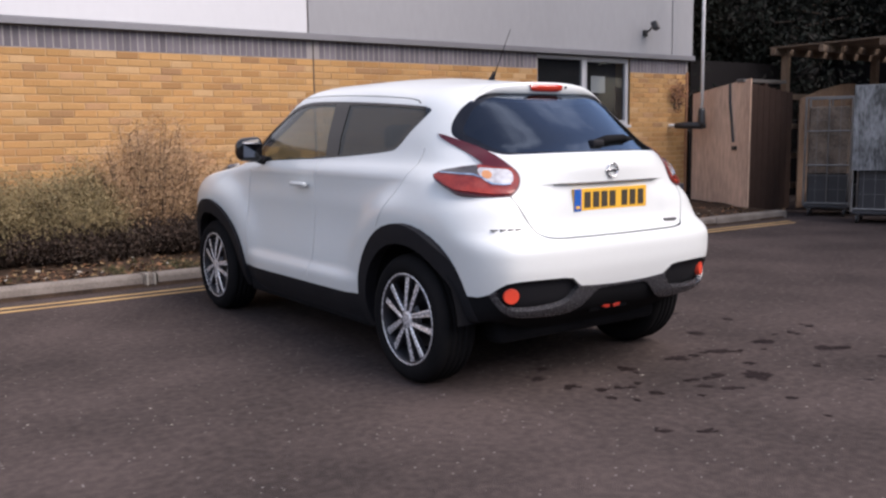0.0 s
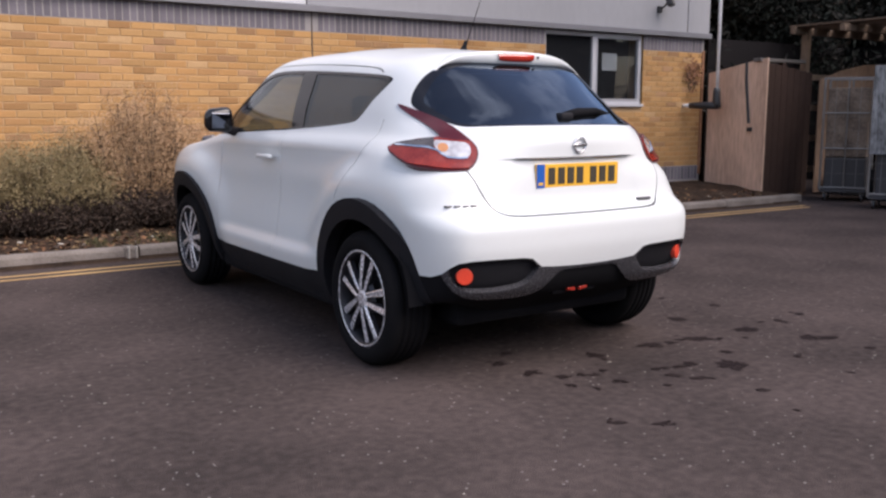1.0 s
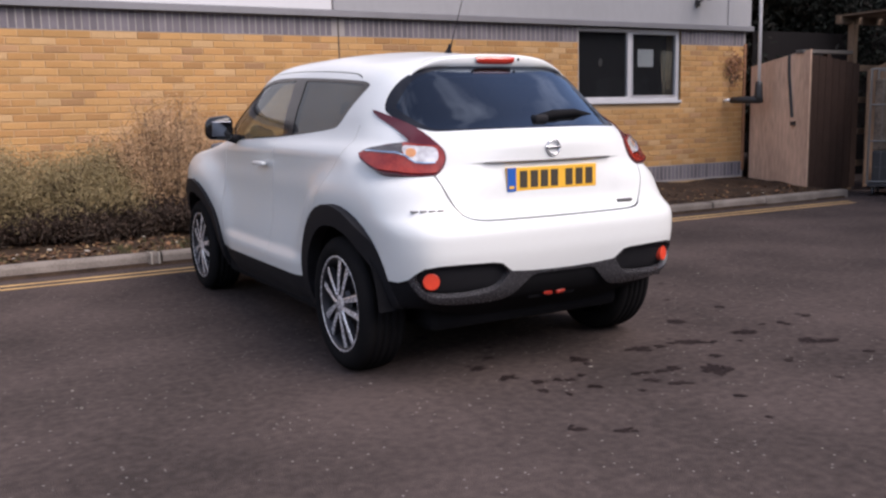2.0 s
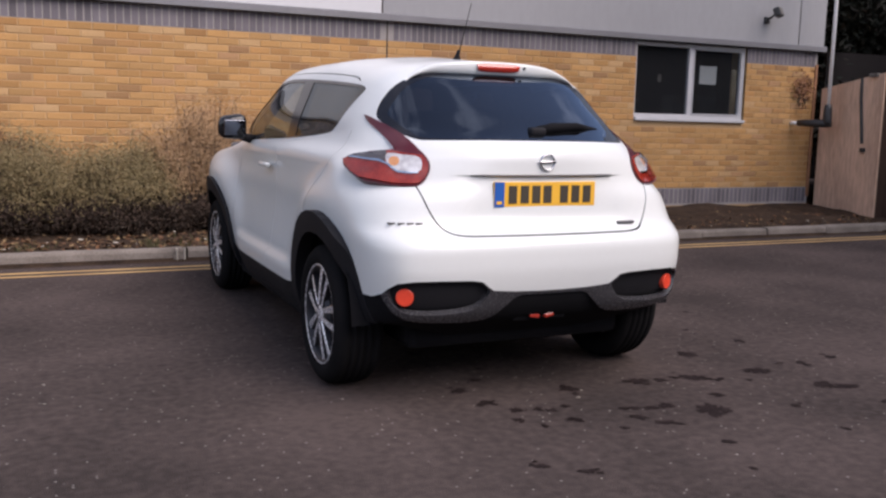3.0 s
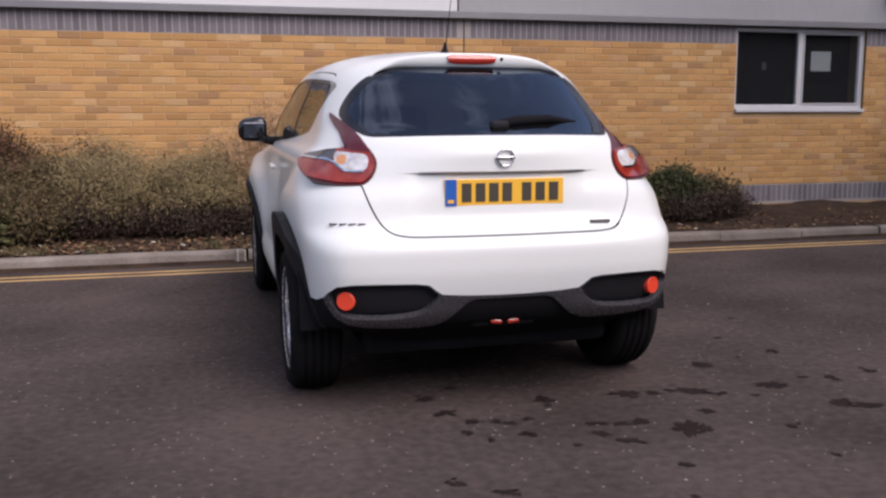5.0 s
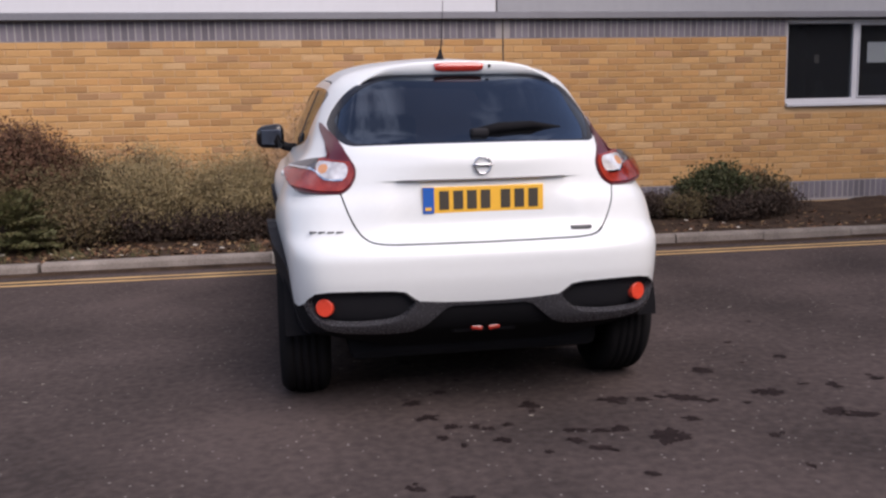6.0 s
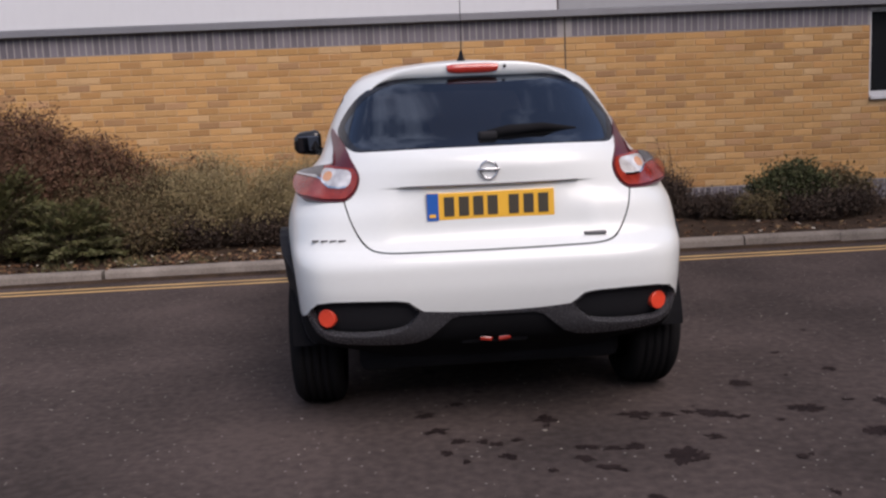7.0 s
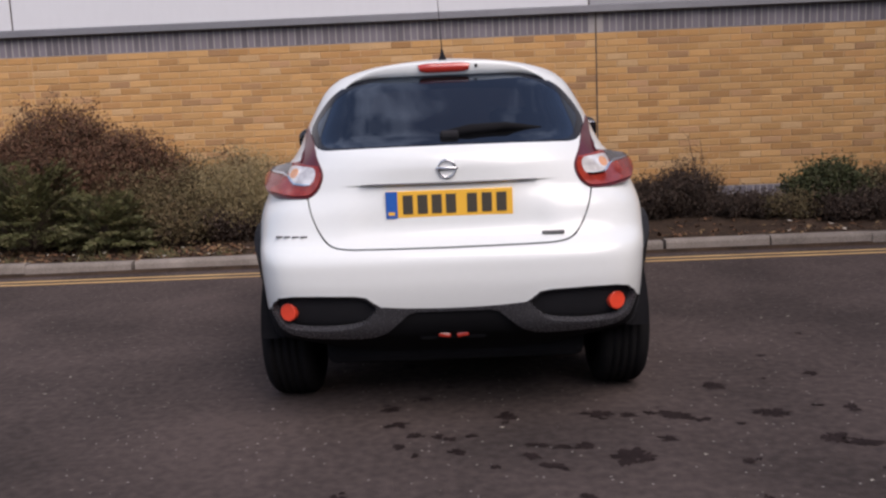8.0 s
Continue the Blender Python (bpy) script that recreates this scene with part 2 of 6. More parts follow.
def thing(name, at, label, category, group="", turn=0.0, kind=""):
    ob = new(name)
    ob.empty_display_size = 0.1
    ob.matrix_world = pose(*at, 0, 0, turn)
    return tagged(ob, label, category, group, kind)


def solid(name, bm, material, label, category="", kind="", smooth=False, group=""):
    """A thing that is one mesh."""
    return tagged(new(name, mesh_of(name, bm, material, smooth)), label, category, group, kind)


def box(bm, lo, hi, bevel=0.0, segments=2, m=None):
    made = bmesh.ops.create_cube(bm, size=1.0)["verts"]
    for v in made:
        v.co = Vector([lo[i] + (v.co[i] + 0.5) * (hi[i] - lo[i]) for i in range(3)])
    if bevel:
        edges = list({e for v in made for e in v.link_edges})
        made = list({v for f in bmesh.ops.bevel(bm, geom=edges, offset=bevel, segments=segments, affect="EDGES", profile=0.5)["faces"] for v in f.verts} | {v for v in made if v.is_valid})
    if m is not None:
        for v in made:
            v.co = m @ v.co
    return made


def boxed(lo, hi, bevel=0.0, segments=2, m=None):
    bm = bmesh.new()
    box(bm, lo, hi, bevel, segments, m)
    return bm


def tube(bm, pts, radii, sides=10, caps=True):
    """A round bar along a line of points, with one radius or one for each point."""
    pts = [Vector(p) for p in pts]
    if isinstance(radii, (int, float)):
        radii = [radii] * len(pts)
    rings = []
    up = None
    for i, p in enumerate(pts):
        way = (pts[min(i + 1, len(pts) - 1)] - pts[max(i - 1, 0)]).normalized()
        if up is None:
            up = way.orthogonal().normalized()
        side = way.cross(up)
        if side.length < 1e-5:
            side = way.orthogonal()
        side.normalize()
        up = side.cross(way).normalized()
        rings.append([bm.verts.new(p + radii[i] * (math.cos(a) * side + math.sin(a) * up)) for a in (2 * math.pi * k / sides for k in range(sides))])
    for a, b in zip(rings, rings[1:]):
        for k in range(sides):
            bm.faces.new((a[k], a[(k + 1) % sides], b[(k + 1) % sides], b[k]))
    if caps:
        bm.faces.new(rings[0][::-1])
        bm.faces.new(rings[-1])
    return bm


def tubed(pts, radii, sides=10):
    return tube(bmesh.new(), pts, radii, sides)


def lathe(bm, profile, axis="x", sides=48, closed=False):
    """Turns a profile of (along, radius) round an axis."""
    rings = []
    for a, r in profile:
        ring = []
        for k in range(sides):
            c, s = math.cos(2 * math.pi * k / sides), math.sin(2 * math.pi * k / sides)
            ring.append(bm.verts.new({"x": (a, r * c, r * s), "y": (r * c, a, r * s), "z": (r * c, r * s, a)}[axis]))
        rings.append(ring)
    pairs = list(zip(rings, rings[1:])) + ([(rings[-1], rings[0])] if closed else [])
    for a, b in pairs:
        for k in range(sides):
            bm.faces.new((a[k], a[(k + 1) % sides], b[(k + 1) % sides], b[k]))
    bmesh.ops.recalc_face_normals(bm, faces=bm.faces)
    return bm


def prism(bm, outline, lo, hi, axis="y"):
    """Extrudes a flat outline, given as two coordinates, along an axis."""
    def at(a, b, d):
        return {"y": (a, d, b), "x": (d, a, b), "z": (a, b, d)}[axis]
    front = [bm.verts.new(at(a, b, lo)) for a, b in outline]
    back = [bm.verts.new(at(a, b, hi)) for a, b in outline]
    n = len(outline)
    bm.faces.new(front)
    bm.faces.new(back[::-1])
    for i in range(n):
        bm.faces.new((front[i], back[i], back[(i + 1) % n], front[(i + 1) % n]))
    bmesh.ops.recalc_face_normals(bm, faces=bm.faces)
    return bm


def from_arrays(name, verts, faces, material, smooth=False):
    me = bpy.data.meshes.new(name)
    me.from_pydata([tuple(v) for v in verts], [], [tuple(f) for f in faces])
    me.materials.append(material)
    if smooth:
        me.polygons.foreach_set("use_smooth", [True] * len(me.polygons))
    me.update()
    return me


def ease(xs, ys, x):
    """A smooth curve through the points (xs, ys), flat past its ends, with no overshoot."""
    if x <= xs[0]:
        return ys[0]
    if x >= xs[-1]:
        return ys[-1]
    n = len(xs)
    d = [(ys[i + 1] - ys[i]) / (xs[i + 1] - xs[i]) for i in range(n - 1)]
    t = [d[0]] + [0 if d[i - 1] * d[i] <= 0 else 2 * d[i - 1] * d[i] / (d[i - 1] + d[i]) for i in range(1, n - 1)] + [d[-1]]
    i = max(k for k in range(n - 1) if xs[k] <= x)
    h = xs[i + 1] - xs[i]
    u = (x - xs[i]) / h
    return ((2 * u**3 - 3 * u**2 + 1) * ys[i] + (u**3 - 2 * u**2 + u) * h * t[i]
            + (-2 * u**3 + 3 * u**2) * ys[i + 1] + (u**3 - u**2) * h * t[i + 1])


# ---- the setting: ground, kerb, bed, building ----
WALL_Y, WALL_END, WALL_START = 9.80, 11.56, -7.0
BRICK_LOW, BRICK_HIGH = 0.44, 2.165
KERB_Y = 7.94


def bed_height(x, y):
    u = min(max((y - KERB_Y - 0.14) / (WALL_Y - KERB_Y - 0.14), 0), 1)
    return 0.095 + 0.10 * u + 0.05 * noise.noise((x * 1.3, y * 1.7, 3.0)) * min(1, 4 * u + 0.15) + 0.02 * noise.noise((x * 6, y * 6, 8))


def build_ground():
    rng = np.random.default_rng(3)
    bm = bmesh.new()
    bmesh.ops.create_grid(bm, x_segments=8, y_segments=8, size=220)
    solid("ground", bm, M["asphalt"], "worn dark grey asphalt with pale aggregate specks", kind="structure")
    # soil bed behind the kerb
    xs, ys = np.arange(-9, 11.56, 0.09), np.linspace(KERB_Y + 0.13, WALL_Y + 0.02, 24)
    verts = [(x, y, bed_height(x, y)) for y in ys for x in xs]
    n = len(xs)
    faces = [(j * n + i, j * n + i + 1, (j + 1) * n + i + 1, (j + 1) * n + i) for j in range(len(ys) - 1) for i in range(n - 1)]
    tagged(new("ground_bed", from_arrays("ground_bed", verts, faces, M["soil"], True)), "brown soil bed with leaf litter below the brick wall", kind="structure")
    # bed end near the hoarding
    bm = bmesh.new()
    box(bm, (11.55, KERB_Y + 0.13, -0.05), (11.60, 8.52, 0.10), 0.01)
    solid("ground_bed_end", bm, M["soil"], "bare brown soil beside the plywood hoarding", kind="structure")
    # leaf litter
    V, F = [], []
    for _ in range(5200):
        x = rng.uniform(-6, 11.4)
        y = KERB_Y + 0.15 + abs(rng.normal(0, 0.55))
        if y > WALL_Y - 0.05 or (x > 4.6 and rng.random() < 0.72):
            continue
        z = bed_height(x, y) + 0.004 + rng.uniform(0, 0.012)
        a, s, w = rng.uniform(0, 6.3), rng.uniform(0.015, 0.04), rng.uniform(0.4, 0.8)
        c, d = math.cos(a) * s, math.sin(a) * s
        t1, t2 = rng.normal(0, 0.3, 2) * s
        k = len(V)
        V += [(x - c, y - d, z - t1), (x + d * w, y - c * w, z + t2), (x + c, y + d, z + t1), (x - d * w, y + c * w, z + t2)]
        F.append((k, k + 1, k + 2, k + 3))
    tagged(new("leaf_litter", from_arrays("leaf_litter", V, F, M["litter"])), "fallen brown and orange leaves on the soil bed", "leaf litter", kind="stuff")
    V, F = [], []
    for _ in range(95):
        x = rng.uniform(-5, 11.2) if rng.random() < 0.55 else rng.uniform(-1.2, 2.4)
        y = KERB_Y + 0.17 + abs(rng.normal(0, 0.22))
        z = bed_height(x, y) + 0.022
        a, s, w = rng.uniform(0, 6.3), rng.uniform(0.012, 0.032), rng.uniform(0.5, 1.0)
        c, d = math.cos(a) * s, math.sin(a) * s
        k = len(V)
        V += [(x - c, y - d, z), (x + d * w, y - c * w, z + 0.006), (x + c, y + d, z + 0.012), (x - d * w, y + c * w, z + 0.004)]
        F.append((k, k + 1, k + 2, k + 3))
    tagged(new("pale_litter", from_arrays("pale_litter", V, F, M["scrap"])), "scattered pale scraps of litter on the bed", "litter", kind="stuff")


build_ground()


def blotch(name, x, y, rx, ry, turn, seed, material, label, category, group, pieces=4):
    """Ragged thin patches that overlap in one mark on the ground."""
    rng = random.Random(seed)
    V, F = [], []
    for q in range(pieces):
        s = 1.0 if q == 0 else rng.uniform(0.25, 0.6)
        ox, oy = (0, 0) if q == 0 else (rng.gauss(0, rx * 0.75), rng.gauss(0, ry * 0.8))
        n = 40
        z = 0.0022 + 0.0006 * q
        k = len(V)
        off = rng.uniform(0, 50)
        for i in range(n):
            a = 2 * math.pi * i / n
            c, d = math.cos(a), math.sin(a)
            r = 1 + 0.75 * noise.noise((c * 1.3 + off, d * 1.3, 0.3)) + 0.6 * noise.noise((c * 4 + off, d * 4, 2.0)) + 0.5 * noise.noise((c * 11, d * 11 + off, 5.0))
            V.append((ox + rx * s * r * c, oy + ry * s * r * d, z))
        F.append(tuple(range(k, k + n)))
    ob = tagged(new(name, from_arrays(name, V, F, material)), label, category, group)
    ob.matrix_world = pose(x, y, 0.0, 0, 0, turn)
    return ob


def build_road_marks():
    name = "yellow_line"
    for i, y in enumerate((7.45, 7.61)):
        xs = np.arange(-9, 11.1 + 0.12 * i, 0.12)
        lo, hi = [], []
        for x in xs:
            w = 0.030 + 0.006 * noise.noise((x * 3, y, 1.0))
            o = 0.008 * noise.noise((x * 0.9, y * 3, 5.0))
            lo.append((x, y - w + o, 0.004))
            hi.append((x, y + w + o, 0.004))
        n = len(xs)
        faces = [(k, k + 1, n + k + 1, n + k) for k in range(n - 1)]
        ob = new(name, from_arrays(name, lo + hi, faces, M["yellow_paint"]))
        tagged(ob, "faded yellow painted line along the kerb", "road marking", "double yellow lines", "structure")
    marks = [(3.09, 3.20, .024, .029), (3.24, 3.30, .022, .027), (3.29, 3.26, .022, .022), (3.38, 3.30, .022, .022), (3.16, 3.10, .016, .028), (3.53, 3.53, .039, .057),
             (3.92, 3.51, .077, .050), (4.14, 3.50, .018, .04), (4.25, 3.46, .066, .058), (3.64, 3.17, .038, .031), (3.60, 3.06, .034, .038), (3.73, 3.14, .037, .023),
             (3.82, 3.14, .031, .037), (3.67, 2.95, .048, .028), (3.46, 2.96, .018, .027), (3.97, 3.02, .058, .098), (4.16, 3.19, .035, .03), (4.65, 3.45, .068, .074),
             (4.99, 3.49, .03, .054), (5.02, 4.00, .027, .048), (4.77, 3.14, .035, .067), (4.86, 3.08, .056, .044), (2.92, 2.72, .024, .028), (4.51, 3.85, .055, .063)]
    for i, (x, y, rx, ry) in enumerate(marks):
        blotch("damp_stain", x, y, rx, ry * 0.85, -15, 100 + i, M["stain"], "dark damp stain on the asphalt", "stain", "stains on the asphalt", 3)
    rng = random.Random(9)
    for i in range(26):
        x, y = rng.uniform(3.0, 6.2), rng.uniform(2.4, 4.9)
        s = rng.uniform(0.010, 0.03)
        blotch("damp_stain", x, y, s * 1.3, s, rng.uniform(0, 180), 300 + i, M["stain"], "small dark damp stain on the asphalt", "stain", "stains on the asphalt")
    for i in range(70):
        x, y = rng.uniform(-1.0, 6.5), rng.uniform(1.2, 5.2)
        s = rng.uniform(0.003, 0.006)
        blotch("grit_fleck", x, y, s * 1.4, s, rng.uniform(0, 180), 500 + i, M["scrap"], "pale fleck of grit on the asphalt", "grit", "grit on the asphalt", 1)


build_road_marks()


def build_kerb():
    kerb = thing("kerb", (0, 0, 0), "pale concrete kerb stones along the bed", "kerb", kind="structure")
    bm = bmesh.new()
    outline = [(KERB_Y, -0.05), (KERB_Y + 0.014, 0.080), (KERB_Y + 0.024, 0.098), (KERB_Y + 0.042, 0.106), (KERB_Y + 0.14, 0.106), (KERB_Y + 0.14, -0.05)]
    prism(bm, outline, 0.0025, 0.9975, "x")
    me = mesh_of("kerb_stone", bm, M["kerb"])
    me.polygons.foreach_set("use_smooth", [False] * len(me.polygons))
    joints = [2.30 - 1.005 * k for k in range(11, -1, -1)] + [2.39 + 0.95 * k for k in range(10)] + [11.60]
    for k, (x0, x1) in enumerate(zip(joints, joints[1:])):
        ob = new("kerb_stone", me)
        ob.parent = kerb
        ob.matrix_basis = pose(x0, 0.008 * math.sin(k * 2.1), 0.005 * math.sin(k * 1.3), 0, 0.25 * math.sin(k * 3.3), 0.15 * math.sin(k * 1.9)) @ Matrix.Diagonal((x1 - x0, 1, 1, 1))
    for x in (2.312, 2.376):
        part("paint_streak", boxed((x - 0.008, KERB_Y - 0.006, 0.012), (x + 0.008, KERB_Y + 0.05, 0.112), 0.003), M["scrap"], kerb, "pale streak of paint on the short stone")
    # Dark soil-coloured strip paints the shadow line at the kerb's foot.
    bm = bmesh.new()
    xs = [(KERB_Y - 0.07, 0.0), (KERB_Y - 0.005, 0.006), (KERB_Y + 0.005, 0.03), (KERB_Y + 0.01, -0.02)]
    prism(bm, xs, -8.5, 11.5, "x")
    part("gutter_dirt", bm, M["soil"], kerb, "dark soil strip standing for the shadow line below the kerb")


build_kerb()


WIN_X0, WIN_X1, WIN_Z0, WIN_Z1 = 8.39, 10.25, 1.335, 2.37


def build_building():
    wall = thing("wall_north", (0, 0, 0), "buff brick wall with blue-grey soldier courses", "wall", kind="structure")
    depth = 0.30
    back = WALL_Y + 0.006
    bm = bmesh.new()
    box(bm, (WALL_START, back, -0.1), (WIN_X0, back + depth, 2.38))
    box(bm, (WIN_X1, back, -0.1), (WALL_END, back + depth, 2.38))
    box(bm, (WIN_X0, back, -0.1), (WIN_X1, back + depth, WIN_Z0))
    part("mortar_bed", bm, M["mortar"], wall, "sandy mortar")
    bm = bmesh.new()
    for x0, x1 in ((WALL_START, WIN_X0), (WIN_X1, WALL_END - 0.002)):
        box(bm, (x0, back - 0.0035, BRICK_HIGH + 0.003), (x1, back + 0.02, 2.378))
    box(bm, (WALL_START, back - 0.0035, 0.2), (WALL_END - 0.002, back + 0.02, BRICK_LOW - 0.003))
    part("pale_joints", bm, M["mortar_grey"], wall, "pale mortar between soldier bricks")
    bm = bmesh.new()
    for x in (4.92,):
        box(bm, (x - 0.006, WALL_Y - 0.003, BRICK_LOW), (x + 0.008, WALL_Y + 0.02, 2.38))
    part("movement_joint", bm, M["joint"], wall, "dark sealant in the movement joints")
    bm = bmesh.new()
    box(bm, (WALL_END - 0.035, WALL_Y - 0.012, 0.3), (WALL_END + 0.01, WALL_Y + 0.03, 2.2), 0.004)
    part("corner_strip", bm, M["rust"], wall, "orange-brown rusted corner strip")
    # return wall round the corner
    bm = boxed((WALL_END - 0.25, WALL_Y + 0.31, -0.1), (WALL_END, 19.0, 6.2))
    solid("wall_east", bm, M["mortar"], "brick side wall round the building's corner", kind="structure")
    # cladding
    clad = thing("wall_upper", (0, 0, 0), "pale grey cladding panels above the brickwork", "wall", kind="structure")
    joints = [WALL_START, -1.48, 4.84, 11.12, WALL_END + 0.06]
    for x0, x1 in zip(joints, joints[1:]):
        # Right-hand panels take the grey with shade painted in.
        part("cladding_panel", boxed((x0 + 0.009, WALL_Y - 0.05, 2.452), (x1 - 0.009, WALL_Y + 0.1, 6.2), 0.006), M["cladding_grey" if x1 > 6 else "cladding"], clad)
    for x in joints[1:-1]:
        part("panel_joint", boxed((x - 0.012, WALL_Y - 0.038, 2.452), (x + 0.012, WALL_Y + 0.09, 6.2)), M["joint"], clad, "dark recessed panel joint")
    part("flashing", prism(bmesh.new(), [(WALL_Y - 0.075, 2.385), (WALL_Y - 0.068, 2.38), (WALL_Y + 0.1, 2.382), (WALL_Y + 0.1, 2.462), (WALL_Y - 0.052, 2.462), (WALL_Y - 0.072, 2.45)],
         WALL_START, WALL_END + 0.09, "x"), M["flashing"], clad, "grey metal drip flashing")
    part("roof_slab", boxed((WALL_START, WALL_Y - 0.15, 6.2), (WALL_END + 0.1, 19.0, 6.4)), M["flashing"], clad)
    # room behind the window, its dimness put into the wall colour
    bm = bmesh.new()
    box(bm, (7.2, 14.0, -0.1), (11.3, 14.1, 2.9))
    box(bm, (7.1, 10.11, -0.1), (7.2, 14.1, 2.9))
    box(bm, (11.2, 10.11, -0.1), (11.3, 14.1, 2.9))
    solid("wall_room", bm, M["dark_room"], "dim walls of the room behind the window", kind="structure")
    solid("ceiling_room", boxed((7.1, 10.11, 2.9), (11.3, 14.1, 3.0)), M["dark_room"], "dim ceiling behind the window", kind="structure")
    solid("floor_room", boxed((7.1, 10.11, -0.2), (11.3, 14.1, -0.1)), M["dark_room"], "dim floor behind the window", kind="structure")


build_building()


def build_surroundings():
    # plain walls that close the yard behind and beside the camera
    solid("wall_south", boxed((-16, -13.3, -0.1), (26, -13, 4.6)), M["yard_wall"], "plain wall closing the yard", kind="structure")
    solid("wall_west", boxed((-16.3, -13, -0.1), (-16, 19, 1.7)), M["yard_wall"], "plain wall closing the yard", kind="structure")
    # Unseen tall wall, added to block sun and sky from the right.
    solid("wall_far_east", boxed((13.2, -13, -0.1), (13.5, 6.0, 9.3)), M["shade_board"], "unseen tall dark wall added to shade the yard's right side", kind="structure")


build_surroundings()


def build_window():
    win = thing("window_1", (0, 0, 0), "white-framed two-light window in the brick wall, dark inside", "window", kind="structure")
    y0, y1 = WALL_Y + 0.035, WALL_Y + 0.10
    x0, x1, z0, z1 = WIN_X0 + 0.003, WIN_X1 - 0.003, WIN_Z0 + 0.045, WIN_Z1
    mid = 9.315

    def bar(name, lo, hi, label=""):
        return part(name, boxed(lo, hi, 0.006), M["white_frame"], win, label)

    bar("window_frame", (x0, y0, z0), (x1, y1, z0 + 0.055))
    bar("window_frame", (x0, y0, z1 - 0.05), (x1, y1, z1))
    bar("window_frame", (x0, y0 + 0.003, z0 + 0.05), (x0 + 0.035, y1, z1 - 0.045))
    bar("window_frame", (x1 - 0.06, y0 + 0.003, z0 + 0.05), (x1, y1, z1 - 0.045))
    bar("mullion", (mid - 0.035, y0 - 0.003, z0 + 0.05), (mid + 0.035, y1, z1 - 0.045))
    bm = bmesh.new()
    for lo, hi in (((mid + 0.036, z0 + 0.058), (mid + 0.050, z1 - 0.055)), ((x1 - 0.076, z0 + 0.058), (x1 - 0.062, z1 - 0.055))):
        box(bm, (lo[0], y0 - 0.012, lo[1]), (hi[0], y1 - 0.01, hi[1]), 0.004)
    for za in (z0 + 0.058, z1 - 0.068):
        box(bm, (mid + 0.051, y0 - 0.012, za), (x1 - 0.077, y1 - 0.01, za + 0.013), 0.004)
    part("casement", bm, M["white_frame"], win, "white opening casement")
    for a, b in ((x0 + 0.036, mid - 0.036), (mid + 0.051, x1 - 0.077)):
        p = part("pane", boxed((a, y0 + 0.03, z0 + 0.06), (b, y0 + 0.036, z1 - 0.055)), M["pane"], win)
        p.visible_shadow = False
    part("window_sill", boxed((WIN_X0 + 0.004, WALL_Y - 0.035, WIN_Z0 + 0.004), (WIN_X1 - 0.004, WALL_Y + 0.10, WIN_Z0 + 0.046), 0.006), M["white_frame"], win, "white sill")
    # notice and small sticker behind the glass
    solid("paper_notice", boxed((9.50, y0 + 0.042, 1.855), (9.79, y0 + 0.045, 2.10)), M["paper"], "blank white paper notice taped inside the window", "notice")
    solid("window_sticker", boxed((8.80, y0 + 0.042, 1.86), (8.86, y0 + 0.045, 1.955)), M["sheet"], "small grey sticker inside the window", "sticker")


build_window()


